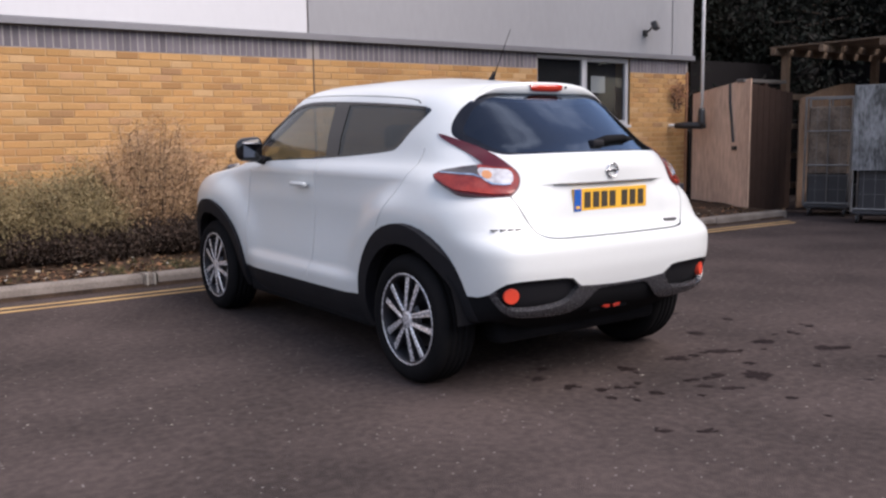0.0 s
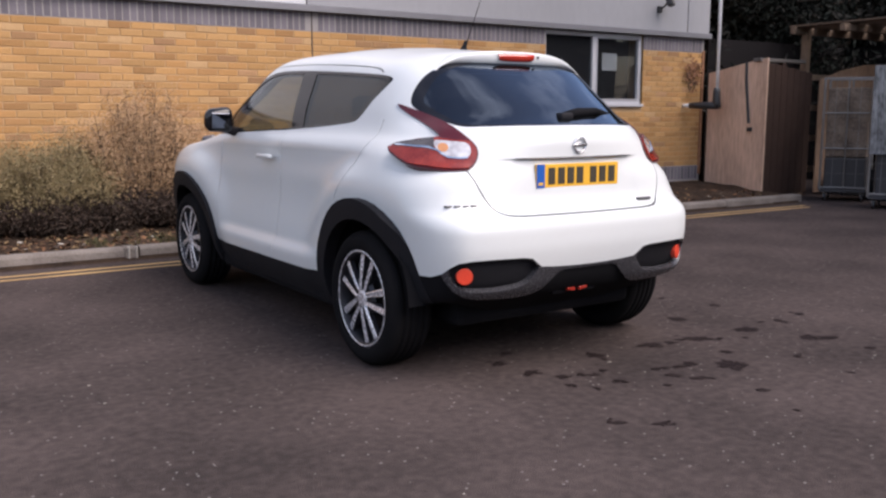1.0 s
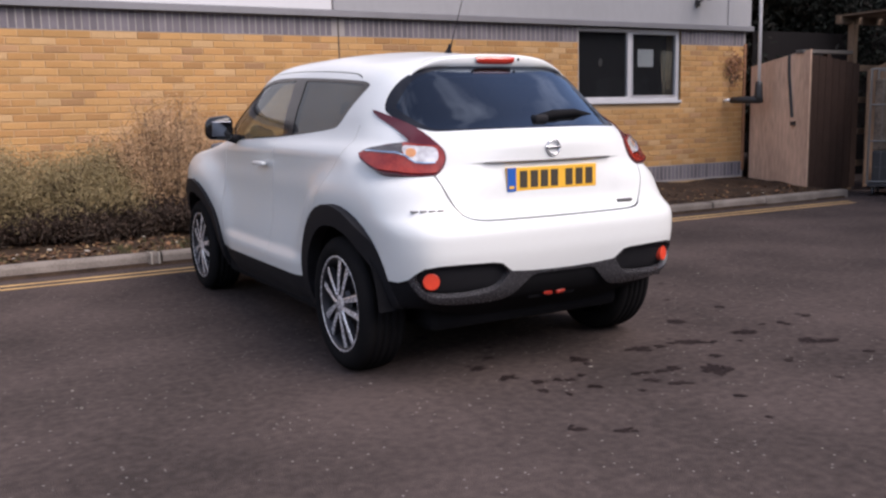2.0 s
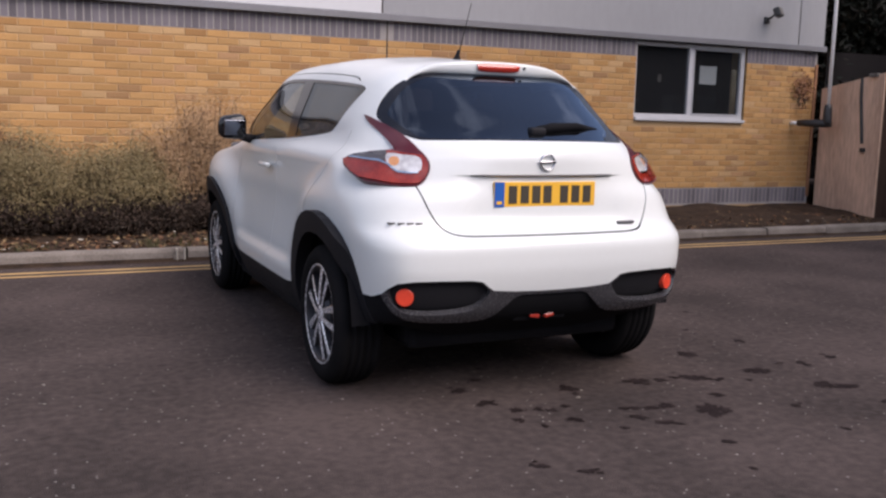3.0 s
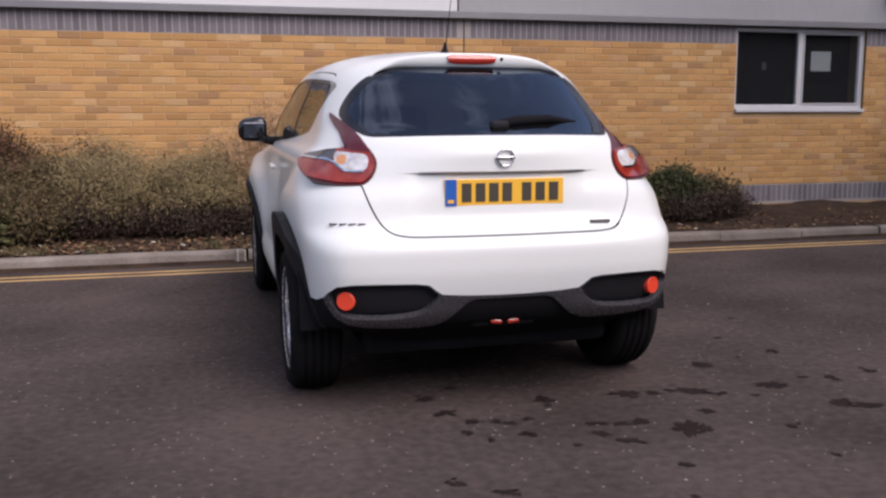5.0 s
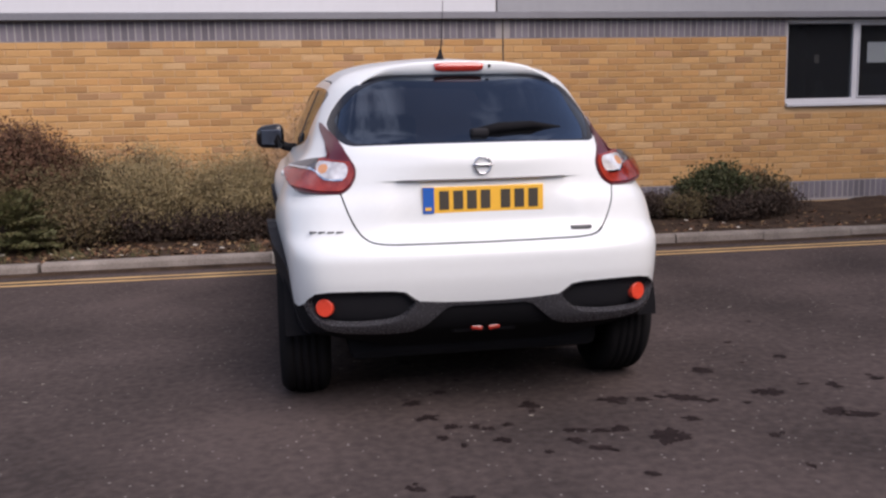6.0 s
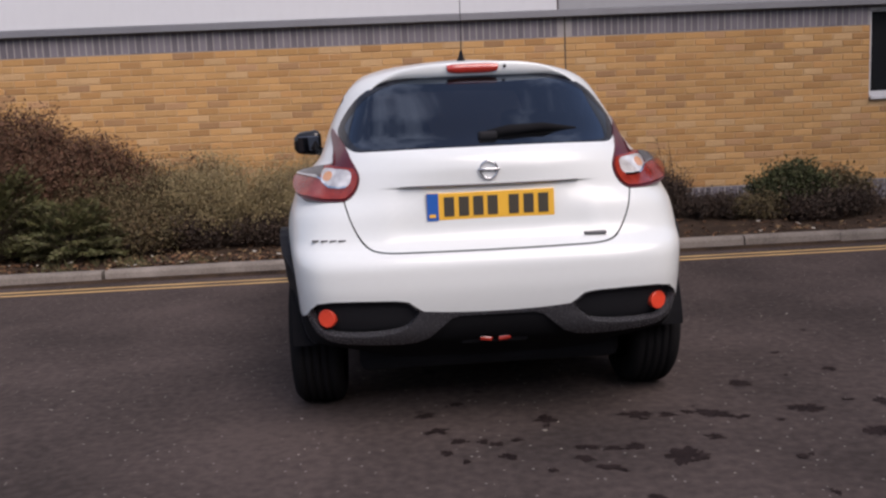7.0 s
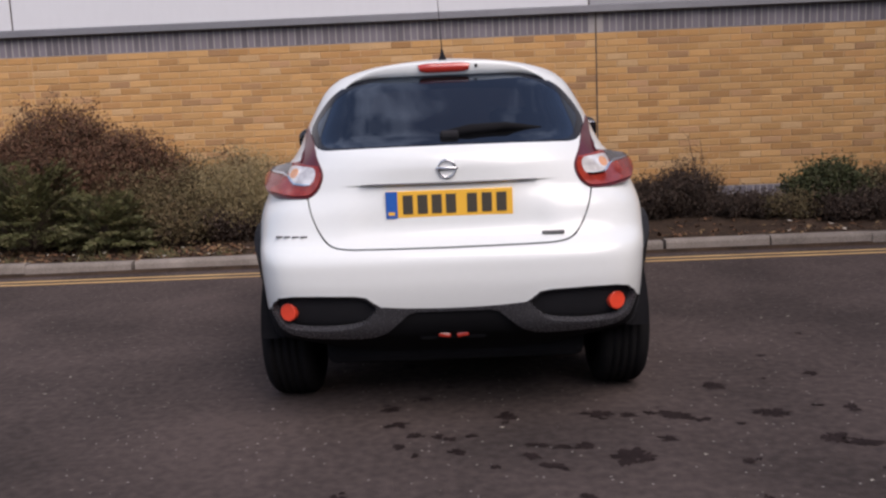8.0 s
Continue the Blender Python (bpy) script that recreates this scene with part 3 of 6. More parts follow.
def build_wall_fittings():
    lamp = thing("floodlight", (10.50, WALL_Y - 0.05, 2.83), "small black security floodlight on the cladding", "floodlight")
    part("bracket", tubed([(0, 0, -0.06), (0, -0.08, -0.05), (0.02, -0.13, 0.0)], 0.014, 8), M["black_plastic"], lamp)
    m = pose(0.05, -0.19, 0.03, -22, 0, 30)
    bm = bmesh.new()
    box(bm, (-0.085, -0.02, -0.065), (0.085, 0.07, 0.065), 0.02, 2, m)
    part("housing", bm, M["black_plastic"], lamp)
    part("lens", boxed((-0.072, -0.026, -0.052), (0.072, -0.019, 0.052), 0.002, 1, m), M["sheet"], lamp, "grey glass lens")
    part("junction_box", boxed((-0.05, -0.035, -0.12), (0.03, 0.0, -0.03), 0.008), M["black_plastic"], lamp)

    pole = thing("wall_pole", (11.27, 9.27, 0), "white pole with a black sleeved elbow, fixed to the wall", "pole")
    part("tube", tubed([(0.0, 0, 1.48), (-0.005, 0.0, 3.2), (-0.015, 0.0, 6.0)], 0.024, 12), M["white_metal"], pole, "white metal tube", True)
    part("elbow", tubed([(0.0, 0, 1.62), (0.0, 0, 1.56), (0.0, 0, 1.40), (0.005, 0, 1.345)], [0.045, 0.055, 0.062, 0.06], 12), M["black_plastic"], pole, "black elbow sleeve", True)
    part("arm", tubed([(0.045, -0.04, 1.365), (0.0, 0.0, 1.36), (-0.08, 0.30, 1.362), (-0.105, 0.42, 1.362)], [0.05, 0.058, 0.05, 0.045], 12), M["black_plastic"], pole, "black sleeved arm", True)
    part("tip", tubed([(-0.105, 0.42, 1.362), (-0.13, 0.535, 1.362)], 0.026, 12), M["white_metal"], pole, "white metal end at the wall", True)

    creeper = thing("dead_creeper", (11.28, WALL_Y, 1.75), "dry brown creeper clinging to the brick corner", "creeper")
    rng = random.Random(4)
    bm = bmesh.new()
    for k in range(16):
        a = rng.uniform(-2.6, 0.6)
        p = Vector((rng.uniform(-0.05, 0.15), -0.015, rng.uniform(-0.05, 0.25)))
        pts = [p]
        for _ in range(4):
            a += rng.uniform(-0.6, 0.6)
            p = p + Vector((math.cos(a) * 0.05, rng.uniform(-0.02, 0.008), math.sin(a) * 0.045))
            p.y = min(p.y, -0.006)
            pts.append(p)
        tube(bm, pts, [0.008, 0.007, 0.006, 0.004, 0.003], 5)
    part("twigs", bm, M["bark"], creeper)
    V, F = [], []
    for _ in range(190):
        x, z = rng.gauss(0.0, 0.09), rng.gauss(0.12, 0.11)
        y = -0.02 - abs(rng.gauss(0, 0.03))
        a, s = rng.uniform(0, 6.3), rng.uniform(0.015, 0.035)
        c, d = math.cos(a) * s, math.sin(a) * s
        k = len(V)
        V += [(x - c, y, z - d), (x + d * .5, y - .015, z - c * .5), (x + c, y + .004, z + d), (x - d * .5, y - .012, z + c * .5)]
        F.append((k, k + 1, k + 2, k + 3))
    ob = new("leaves", from_arrays("leaves", V, F, M["rust"]))
    ob.parent = creeper


build_wall_fittings()


# ---- hoarding, shelter and cages past the building's end ----
def build_yard():
    hoard = thing("plywood_hoarding", (0, 0, 0), "weathered plywood hoarding panel beside the brick corner", "hoarding")
    a, b = Vector((11.62, 9.72, 0)), Vector((11.43, 8.50, 0))
    way = (b - a).normalized()
    turn = math.degrees(math.atan2(way.y, way.x))
    m = Matrix.Translation((a.x, a.y, 0.0)) @ pose(0, 0, 0, 0, 0, turn)
    L = (b - a).length
    bm = bmesh.new()
    prism(bm, [(0, 0.16), (L - 0.27, 0.13), (L - 0.27, 2.0), (0.0, 1.86)], -0.01, 0.01, "y")
    bm.transform(m)
    part("plywood_sheet", bm, M["plywood"], hoard)
    bm = bmesh.new()
    prism(bm, [(L - 0.264, 0.13), (L, 0.12), (L, 2.03), (L - 0.264, 1.99)], -0.022, 0.004, "y")
    bm.transform(m)
    part("edge_board", bm, M["plywood"], hoard, "paler upright edge board")
    bm = boxed((L - 0.27, 0.011, 0.1), (L - 0.20, 0.08, 1.98))
    bm.transform(m)
    part("post", bm, M["timber"], hoard)
    for s, lab in ((-1, "strap"),):
        bm = tubed([m @ Vector((L - 0.42, s * 0.02, 1.98)), m @ Vector((L - 0.40, s * 0.03, 1.7)), m @ Vector((L - 0.35, s * 0.03, 1.35)), m @ Vector((L - 0.31, s * 0.034, 1.1))], 0.02, 6)
        part("strap", bm, M["black_plastic"], hoard, "black hanging strap")
    bm = bmesh.new()
    box(bm, (L - 0.32, -0.06, 0.98), (L - 0.24, -0.022, 1.04), 0.008)
    bm.transform(m)
    part("latch", bm, M["black_plastic"], hoard, "black latch")

    door = thing("brown_gate", (11.45, 8.52, 0), "dark brown boarded gate beside the plywood", "gate")
    for k in range(7):
        part("board", boxed((0.02 + k * 0.147, 0.0, 0.06), (0.16 + k * 0.147, 0.022, 1.95 - 0.017 * k), 0.004), M["gate_board"], door)
    for z in (0.4, 1.6):
        part("rail", boxed((0.03, 0.0225, z), (1.05, 0.06, z + 0.1)), M["gate_board"], door)
    part("ledge", boxed((-0.06, 0.09, 1.98), (1.0, 0.22, 2.03), 0.006), M["sheet"], door, "pale grey ledge behind the gate")
    part("ledge_post", boxed((0.45, 0.09, 0.0), (0.53, 0.17, 1.98), 0.006), M["gate_board"], door)

    # timber shelter
    shelter = thing("timber_shelter", (0, 0, 0), "rough timber lean-to with a boarded roof", "shelter")
    rng = random.Random(6)
    for x, y in ((12.62, 8.75), (14.4, 8.3), (14.9, 6.2), (16.2, 8.7)):
        part("post", boxed((x - 0.05, y - 0.05, 0), (x + 0.05, y + 0.05, 2.45), 0.006), M["timber"], shelter)
    for k in range(4):
        y = 6.1 + k * 0.88
        part("rafter", boxed((12.3 - 0.05 * (k % 3), y, 2.40 + 0.02 * (k % 2)), (16.4, y + 0.07, 2.50 + 0.02 * (k % 2)), 0.005), M["timber"], shelter)
    for k in range(9):
        x = 12.35 + k * 0.46
        part("roof_board", boxed((x, 5.8 + rng.uniform(-.1, .15), 2.525), (x + 0.40, 8.86, 2.55), 0.003), M["timber"], shelter)
    for k, z in enumerate((0.35, 0.82, 1.28, 1.74)):
        part("shelf_rail", boxed((12.56, 8.66, z), (13.35, 8.71, z + 0.09), 0.004), M["timber"], shelter)
    part("front_board", prism(bmesh.new(), [(12.75, 0.04), (14.3, 0.04), (14.3, 2.02), (13.9, 2.0), (13.3, 1.9), (12.75, 1.75)], 8.56, 8.58, "y"), M["old_ply"], shelter, "weathered plywood front")
    # Added dark sheets stand for the gloom behind the lean-to.
    part("dark_lining", boxed((12.6, 10.6, 0.0), (17.0, 10.65, 2.5)), M["shade_board"], shelter)
    part("side_lining", boxed((16.5, 5.5, 0.0), (16.55, 10.6, 2.5)), M["shade_board"], shelter)

    def cage(x, y, turn, w, h, lab):
        c = thing("roll_cage", (x, y, 0), lab, "roll cage", "wire cages by the shelter", turn)
        d = 0.7
        for px in (-w / 2, w / 2):
            for py in (-d / 2, d / 2):
                part("upright", tubed([(px, py, 0.16), (px, py, h)], 0.016, 8), M["galvanised"], c)
        for py in (-d / 2, d / 2):
            bm = bmesh.new()
            for z in (0.2, 0.2 + (h - 0.2) * 0.36, 0.2 + (h - 0.2) * 0.68, h - 0.01):
                tube(bm, [(-w / 2, py, z), (w / 2, py, z)], 0.011, 6)
            tube(bm, [(0, py, 0.2), (0, py, h)], 0.011, 6)
            part("panel_frame", bm, M["galvanised"], c)
            bm = bmesh.new()
            n = int(w / 0.14)
            for k in range(1, n):
                tube(bm, [(-w / 2 + w * k / n, py, 0.2), (-w / 2 + w * k / n, py, h)], 0.003, 4, False)
            for k in range(1, int((h - .2) / 0.2)):
                tube(bm, [(-w / 2, py, 0.2 + 0.2 * k), (w / 2, py, 0.2 + 0.2 * k)], 0.002, 4, False)
            part("mesh_panel", bm, M["galvanised"], c)
        part("base", boxed((-w / 2, -d / 2, 0.13), (w / 2, d / 2, 0.18), 0.006), M["dark_things"], c)
        for px in (-w / 2 + 0.07, w / 2 - 0.07):
            for py in (-d / 2 + 0.07, d / 2 - 0.07):
                bm = lathe(bmesh.new(), [(-0.015, 0.02), (-0.015, 0.06), (0.015, 0.06), (0.015, 0.02)], "x", 14)
                bm.transform(pose(px, py, 0.062))
                part("castor", bm, M["black_plastic"], c)
                part("castor_fork", boxed((px - 0.025, py - 0.025, 0.09), (px + 0.025, py + 0.025, 0.131)), M["galvanised"], c)
        return c

    cage(12.40, 7.82, -62, 0.62, 1.74, "tall galvanised wire cage packed with grimy boards")
    wrapped = cage(11.95, 6.65, -66, 0.85, 1.85, "tall galvanised wire cage wrapped in clear plastic")
    wrap = bmesh.new()
    for x0, y0, x1, y1 in ((-.435, -.372, .435, -.372), (-.437, -.37, -.437, .37)):
        rows = []
        for k in range(25):
            u = k / 24
            rows.append([wrap.verts.new((x0 + (x1 - x0) * u + (.008 * noise.noise((u * 9, z * 4, 1)) if x0 == x1 else 0), y0 + (y1 - y0) * u - (.012 * abs(noise.noise((u * 9, z * 4, 2))) if y0 == y1 else 0), z))
                         for z in (.72, .9, 1.1, 1.3, 1.5, 1.7, 1.84)])
        for a, b in zip(rows, rows[1:]):
            for i in range(len(a) - 1):
                wrap.faces.new((a[i], b[i], b[i + 1], a[i + 1]))
    part("plastic_wrap", wrap, M["wrap"], wrapped, "creased bluish-white plastic wrap", True)
    cage(12.0, 5.5, -66, 0.85, 1.8, "tall galvanised wire cage at the yard's edge")
    for (x, y, t, z0, z1, mat, lab) in ((12.40, 7.82, -62, 0.186, 0.62, "dark_things", "dark crate at the bottom of a wire cage"), (12.40, 7.82, -62, 0.622, 1.60, "grimy_load", "grimy brown stack on a crate inside a wire cage"), (11.95, 6.65, -66, 0.186, 0.75, "dark_things", "dark crate inside a wire cage"),
                                       (12.0, 5.5, -66, 0.186, 0.9, "dark_things", "dark crate inside a wire cage")):
        w = 0.27 if x > 12.3 else 0.36
        bm = boxed((-w, -0.28, z0), (w, 0.28, z1), 0.02)
        ob = solid("caged_load", bm, M[mat], lab, "stack")
        ob.matrix_world = pose(x, y, 0, 0, 0, t)
    bag = bmesh.new()
    bmesh.ops.create_icosphere(bag, subdivisions=3, radius=0.24)
    for v in bag.verts:
        v.co *= 1 + 0.25 * noise.noise(v.co * 6)
        v.co.z *= 0.8
    ob = solid("plastic_bag", bag, M["sheet"], "crumpled grey plastic bag on a crate", "bag", smooth=True)
    ob.matrix_world = pose(11.95, 6.65, 0.93)
    for i, (x, y, s) in enumerate(((12.95, 7.4, 0.5), (13.6, 6.6, 0.62), (13.3, 8.2, 0.45), (14.2, 7.4, 0.7))):
        ob = solid("storage_crate", boxed((-s / 2, -s / 2, 0), (s / 2, s / 2, s * 0.9), 0.02), M["dark_things"], "dark stacked crate in the lean-to", "crate", group="crates in the lean-to")
        ob.matrix_world = pose(x, y, 0.0, 0, 0, 20 * i)


build_yard()


# ---- plants ----
def leaves_on(rng, pts, per, spread, size, slim):
    """Small folded leaves scattered about points; returns vertices and faces."""
    n = len(pts) * per
    c = np.repeat(np.asarray(pts), per, axis=0) + rng.normal(0, spread, (n, 3))
    s = rng.uniform(0.6, 1.3, n) * size
    d = rng.normal(0, 1, (n, 3))
    d[:, 2] += 0.5
    d /= np.linalg.norm(d, axis=1)[:, None]
    e = np.cross(d, rng.normal(0, 1, (n, 3)))
    e /= np.linalg.norm(e, axis=1)[:, None] + 1e-9
    w = np.cross(d, e)
    a, b = c - d * s[:, None], c + d * s[:, None]
    l, r = c + e * (s * slim)[:, None] + w * (s * 0.2)[:, None], c - e * (s * slim)[:, None] + w * (s * 0.2)[:, None]
    V = np.stack([a, l, b, r], axis=1).reshape(-1, 3)
    F = np.arange(n * 4).reshape(-1, 4)
    return V, F


def shrub(x, y, width, depth, height, leaf, label, seed, stems=46, per=26, size=0.022, slim=0.35, spread=0.045, ragged=0.35, category="shrub", airy=False, low=0.18):
    """A shrub of many thin stems that fan out of the ground, with small leaves along them."""
    rng = np.random.default_rng(seed)
    z0 = bed_height(x, y) - 0.02
    ob = thing("shrub", (x, y, z0), label, category, "shrubs in the bed")
    bm = bmesh.new()
    tips = []
    for k in range(stems):
        a, r = rng.uniform(0, 2 * math.pi), math.sqrt(rng.uniform(0, 1))
        ex, ey = math.cos(a) * r * width / 2, math.sin(a) * r * depth / 2
        top = height * (1 - 0.45 * r * r) * (1 - ragged * rng.uniform(0, 1))
        root = Vector((ex * 0.45, ey * 0.45, 0))
        end = Vector((ex, ey, top))
        mid = root.lerp(end, 0.5) + Vector((rng.normal(0, .04), rng.normal(0, .04), 0.05 * height))
        pts = [root, root.lerp(mid, .55) + Vector((0, 0, .03 * height)), mid, mid.lerp(end, .55), end]
        tube(bm, pts, [0.008, 0.007, 0.005, 0.004, 0.002], 4, False)
        for j in range(int(9 if not airy else 6)):
            u = rng.uniform(low if not airy else 0.45, 1.0)
            i = min(int(u * 4), 3)
            p = pts[i].lerp(pts[i + 1], u * 4 - i)
            q = p + Vector((rng.normal(0, .07), rng.normal(0, .07), rng.uniform(0, .09)))
            tube(bm, [p, q], [0.003, 0.0015], 3, False)
            tips.append(tuple(q))
    part("branchwork", bm, M["bark"], ob, "thin brown branches")
    V, _ = leaves_on(rng, tips, per, spread, size, slim)
    keep = V.reshape(-1, 4, 3)
    ok = (keep[:, :, 2].min(axis=1) > 0.015) & (keep[:, :, 1].max(axis=1) + y < WALL_Y - 0.012) & (keep[:, :, 1].min(axis=1) + y > KERB_Y + 0.02)
    keep = keep[ok].reshape(-1, 3)
    lv = new("foliage", from_arrays("foliage", keep, np.arange(len(keep)).reshape(-1, 4), leaf))
    lv.parent = ob
    return ob


def fronds(x, y, width, depth, height, leaf, label, seed, count=70):
    """A low spreading conifer: long sprays that lie nearly flat, one above the other, with fine needles along them."""
    rng = np.random.default_rng(seed)
    z0 = bed_height(x, y) - 0.02
    ob = thing("shrub", (x, y, z0), label, "shrub", "shrubs in the bed")
    bm = bmesh.new()
    V, F = [], []
    for k in range(count):
        a, u = rng.uniform(0, 2 * math.pi), rng.uniform(0.12, 1.0)
        reach = (1.0 - 0.55 * u) * rng.uniform(0.75, 1.1)
        end = Vector((math.cos(a) * width / 2 * reach, math.sin(a) * depth / 2 * reach, height * u))
        root = Vector((end.x * 0.25, end.y * 0.25, height * u * 0.45))
        mid = root.lerp(end, 0.55) + Vector((0, 0, 0.07 * height))
        tube(bm, [root * 0.4, root, mid, end], [0.007, 0.006, 0.004, 0.002], 4, False)
        way = (end - mid).normalized()
        side = Vector((-way.y, way.x, 0)).normalized()
        for j in range(34):
            v = rng.uniform(0.15, 1.0)
            p = root.lerp(mid, v * 2) if v < 0.5 else mid.lerp(end, v * 2 - 1)
            out = side * rng.choice((-1, 1)) + way * 0.9
            n = out.normalized() * rng.uniform(0.05, 0.13) * (1.25 - 0.6 * v)
            for q in range(4):
                c = p + n * (0.3 + 0.7 * q / 3) + Vector(rng.normal(0, 0.010, 3))
                d = n.normalized() * 0.022
                w = side * 0.006 + Vector((0, 0, rng.normal(0, 0.006)))
                i = len(V)
                V += [tuple(c - d), tuple(c - w), tuple(c + d), tuple(c + w)]
                F.append((i, i + 1, i + 2, i + 3))
    part("branchwork", bm, M["bark"], ob, "thin brown branches")
    quads = np.array(V).reshape(-1, 4, 3)
    ok = (quads[:, :, 2].min(axis=1) > 0.015) & (quads[:, :, 1].max(axis=1) + y < WALL_Y - 0.012) & (quads[:, :, 1].min(axis=1) + y > KERB_Y + 0.16)
    quads = quads[ok].reshape(-1, 3)
    lv = new("foliage", from_arrays("foliage", quads, np.arange(len(quads)).reshape(-1, 4), leaf))
    lv.parent = ob
    return ob


def build_bed_plants():
    shrub(-0.85, 9.2, 1.5, 0.9, 1.50, M["leaf_russet"], "tall russet-brown shrub against the brick wall", 11, stems=170, per=36, size=0.021, ragged=0.18, spread=0.06)
    shrub(-1.95, 9.2, 1.5, 0.9, 1.26, M["leaf_russet"], "russet-brown shrub against the brick wall", 12, stems=110, per=32, size=0.022, ragged=0.2, spread=0.06)
    shrub(-0.15, 9.25, 1.3, 0.8, 1.20, M["leaf_russet"], "russet shrub sloping down along the brick wall", 13, stems=140, per=34, size=0.021, ragged=0.2, spread=0.06)
    shrub(0.45, 9.25, 1.1, 0.7, 0.98, M["leaf_bronze"], "bronze-green shrub against the brick wall", 35, stems=70, per=30, size=0.019, spread=0.055)
    fronds(-1.00, 8.66, 1.8, 1.2, 0.92, M["leaf_fern"], "spreading mossy green conifer at the bed's front", 15, 200)
    fronds(-0.15, 8.58, 1.3, 0.9, 0.60, M["leaf_fern"], "low spreading green conifer in the bed", 38, 120)
    shrub(0.0, 9.0, 1.2, 0.7, 0.80, M["leaf_bronze"], "mixed bronze-green shrub in the bed", 16, stems=70, per=28, size=0.020, spread=0.055)
    shrub(0.40, 8.85, 1.1, 0.7, 0.62, M["leaf_bronze"], "low dull bronze-green shrub in the bed", 17, stems=60, per=28, size=0.020, spread=0.055)
    shrub(1.15, 9.05, 1.1, 0.8, 0.98, M["leaf_olive"], "grey-olive feathery shrub by the wall", 18, stems=80, per=36, size=0.017, slim=0.25, low=0.32, spread=0.06)
    shrub(1.95, 9.1, 1.1, 0.8, 0.92, M["leaf_olive"], "grey-olive feathery shrub by the wall", 19, stems=80, per=36, size=0.017, slim=0.25, low=0.32, spread=0.06)
    shrub(0.98, 9.4, 0.45, 0.35, 0.94, M["leaf_russet"], "small red-leaved shrub by the wall", 20, stems=30, per=26, size=0.018)
    shrub(2.78, 9.2, 1.3, 0.8, 1.42, M["leaf_heather"], "tall dry brown feathery shrub by the wall", 21, stems=110, per=40, size=0.015, slim=0.24, low=0.30, spread=0.06)
    shrub(3.65, 9.2, 0.9, 0.7, 1.0, M["leaf_heather"], "dry brown feathery shrub by the wall", 22, stems=60, per=32, size=0.016, slim=0.22, low=0.30, spread=0.06)
    # Dark low growth added to stand for the shadowed base of the shrubs.
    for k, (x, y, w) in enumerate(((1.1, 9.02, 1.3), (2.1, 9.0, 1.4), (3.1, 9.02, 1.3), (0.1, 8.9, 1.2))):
        shrub(x, y, w, 0.6, 0.36, M["leaf_under"], "dark low growth added for the shade beneath the shrubs", 40 + k, stems=80, per=28, size=0.020, low=0.05, category="undergrowth", spread=0.055)
    shrub(4.6, 9.2, 0.9, 0.7, 0.7, M["leaf_bronze"], "dull bronze-green low shrub in the bed", 24, stems=50, per=24, size=0.02, spread=0.055)
    shrub(5.75, 9.3, 0.85, 0.5, 0.56, M["leaf_under"], "sparse dark brown shrub with thin stems by the wall", 25, stems=60, per=22, size=0.018, spread=0.05)
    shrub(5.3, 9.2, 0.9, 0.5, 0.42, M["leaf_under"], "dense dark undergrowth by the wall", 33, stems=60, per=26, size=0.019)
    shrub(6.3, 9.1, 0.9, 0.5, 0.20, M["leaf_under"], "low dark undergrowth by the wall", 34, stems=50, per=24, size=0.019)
    shrub(5.95, 9.45, 0.5, 0.3, 1.0, M["leaf_heather"], "thin dead stems by the wall", 26, stems=12, per=5, size=0.012, airy=True)
    shrub(7.22, 9.2, 0.75, 0.6, 0.52, M["leaf_green"], "rounded green shrub by the wall", 27, stems=80, per=30, size=0.022, slim=0.45, spread=0.055)
    shrub(7.78, 9.25, 0.5, 0.45, 0.40, M["leaf_bronze"], "small bronze-green shrub by the wall", 28, stems=40, per=28, size=0.022, slim=0.45, spread=0.055)
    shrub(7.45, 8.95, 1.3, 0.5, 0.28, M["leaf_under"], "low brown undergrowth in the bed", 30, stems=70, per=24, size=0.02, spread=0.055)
    shrub(6.75, 9.0, 0.5, 0.4, 0.24, M["leaf_bronze"], "low dull shrub in the bed", 29, stems=26, per=20, size=0.02)


build_bed_plants()


def build_weeds():
    """Thin blades of weed and grass in ragged tufts along the front of the bed."""
    rng = np.random.default_rng(77)
    V, F = [], []
    for _ in range(150):
        cx, cy = rng.uniform(-4.5, 4.0), KERB_Y + 0.17 + abs(rng.normal(0, 0.16))
        if noise.noise((cx * 0.9, 3.0, 0.0)) < -0.12:
            continue
        for _ in range(int(rng.integers(8, 26))):
            x, y = cx + rng.normal(0, 0.05), max(cy + rng.normal(0, 0.035), KERB_Y + 0.155)
            z = bed_height(x, y) - 0.004
            h, a, lean = rng.uniform(0.025, 0.085), rng.uniform(0, 6.3), rng.uniform(0, 0.05)
            c, d, w = math.cos(a), math.sin(a), 0.003
            k = len(V)
            V += [(x - d * w, y + c * w, z), (x + d * w, y - c * w, z), (x + c * lean * .4 + d * w * .7, y + d * lean * .4 - c * w * .7, z + h * .6), (x + c * lean, y + d * lean, z + h)]
            F.append((k, k + 1, k + 2, k + 3))
    tagged(new("weeds", from_arrays("weeds", V, F, M["weed"])), "thin dull green weeds along the kerb", "weeds", kind="stuff")


build_weeds()


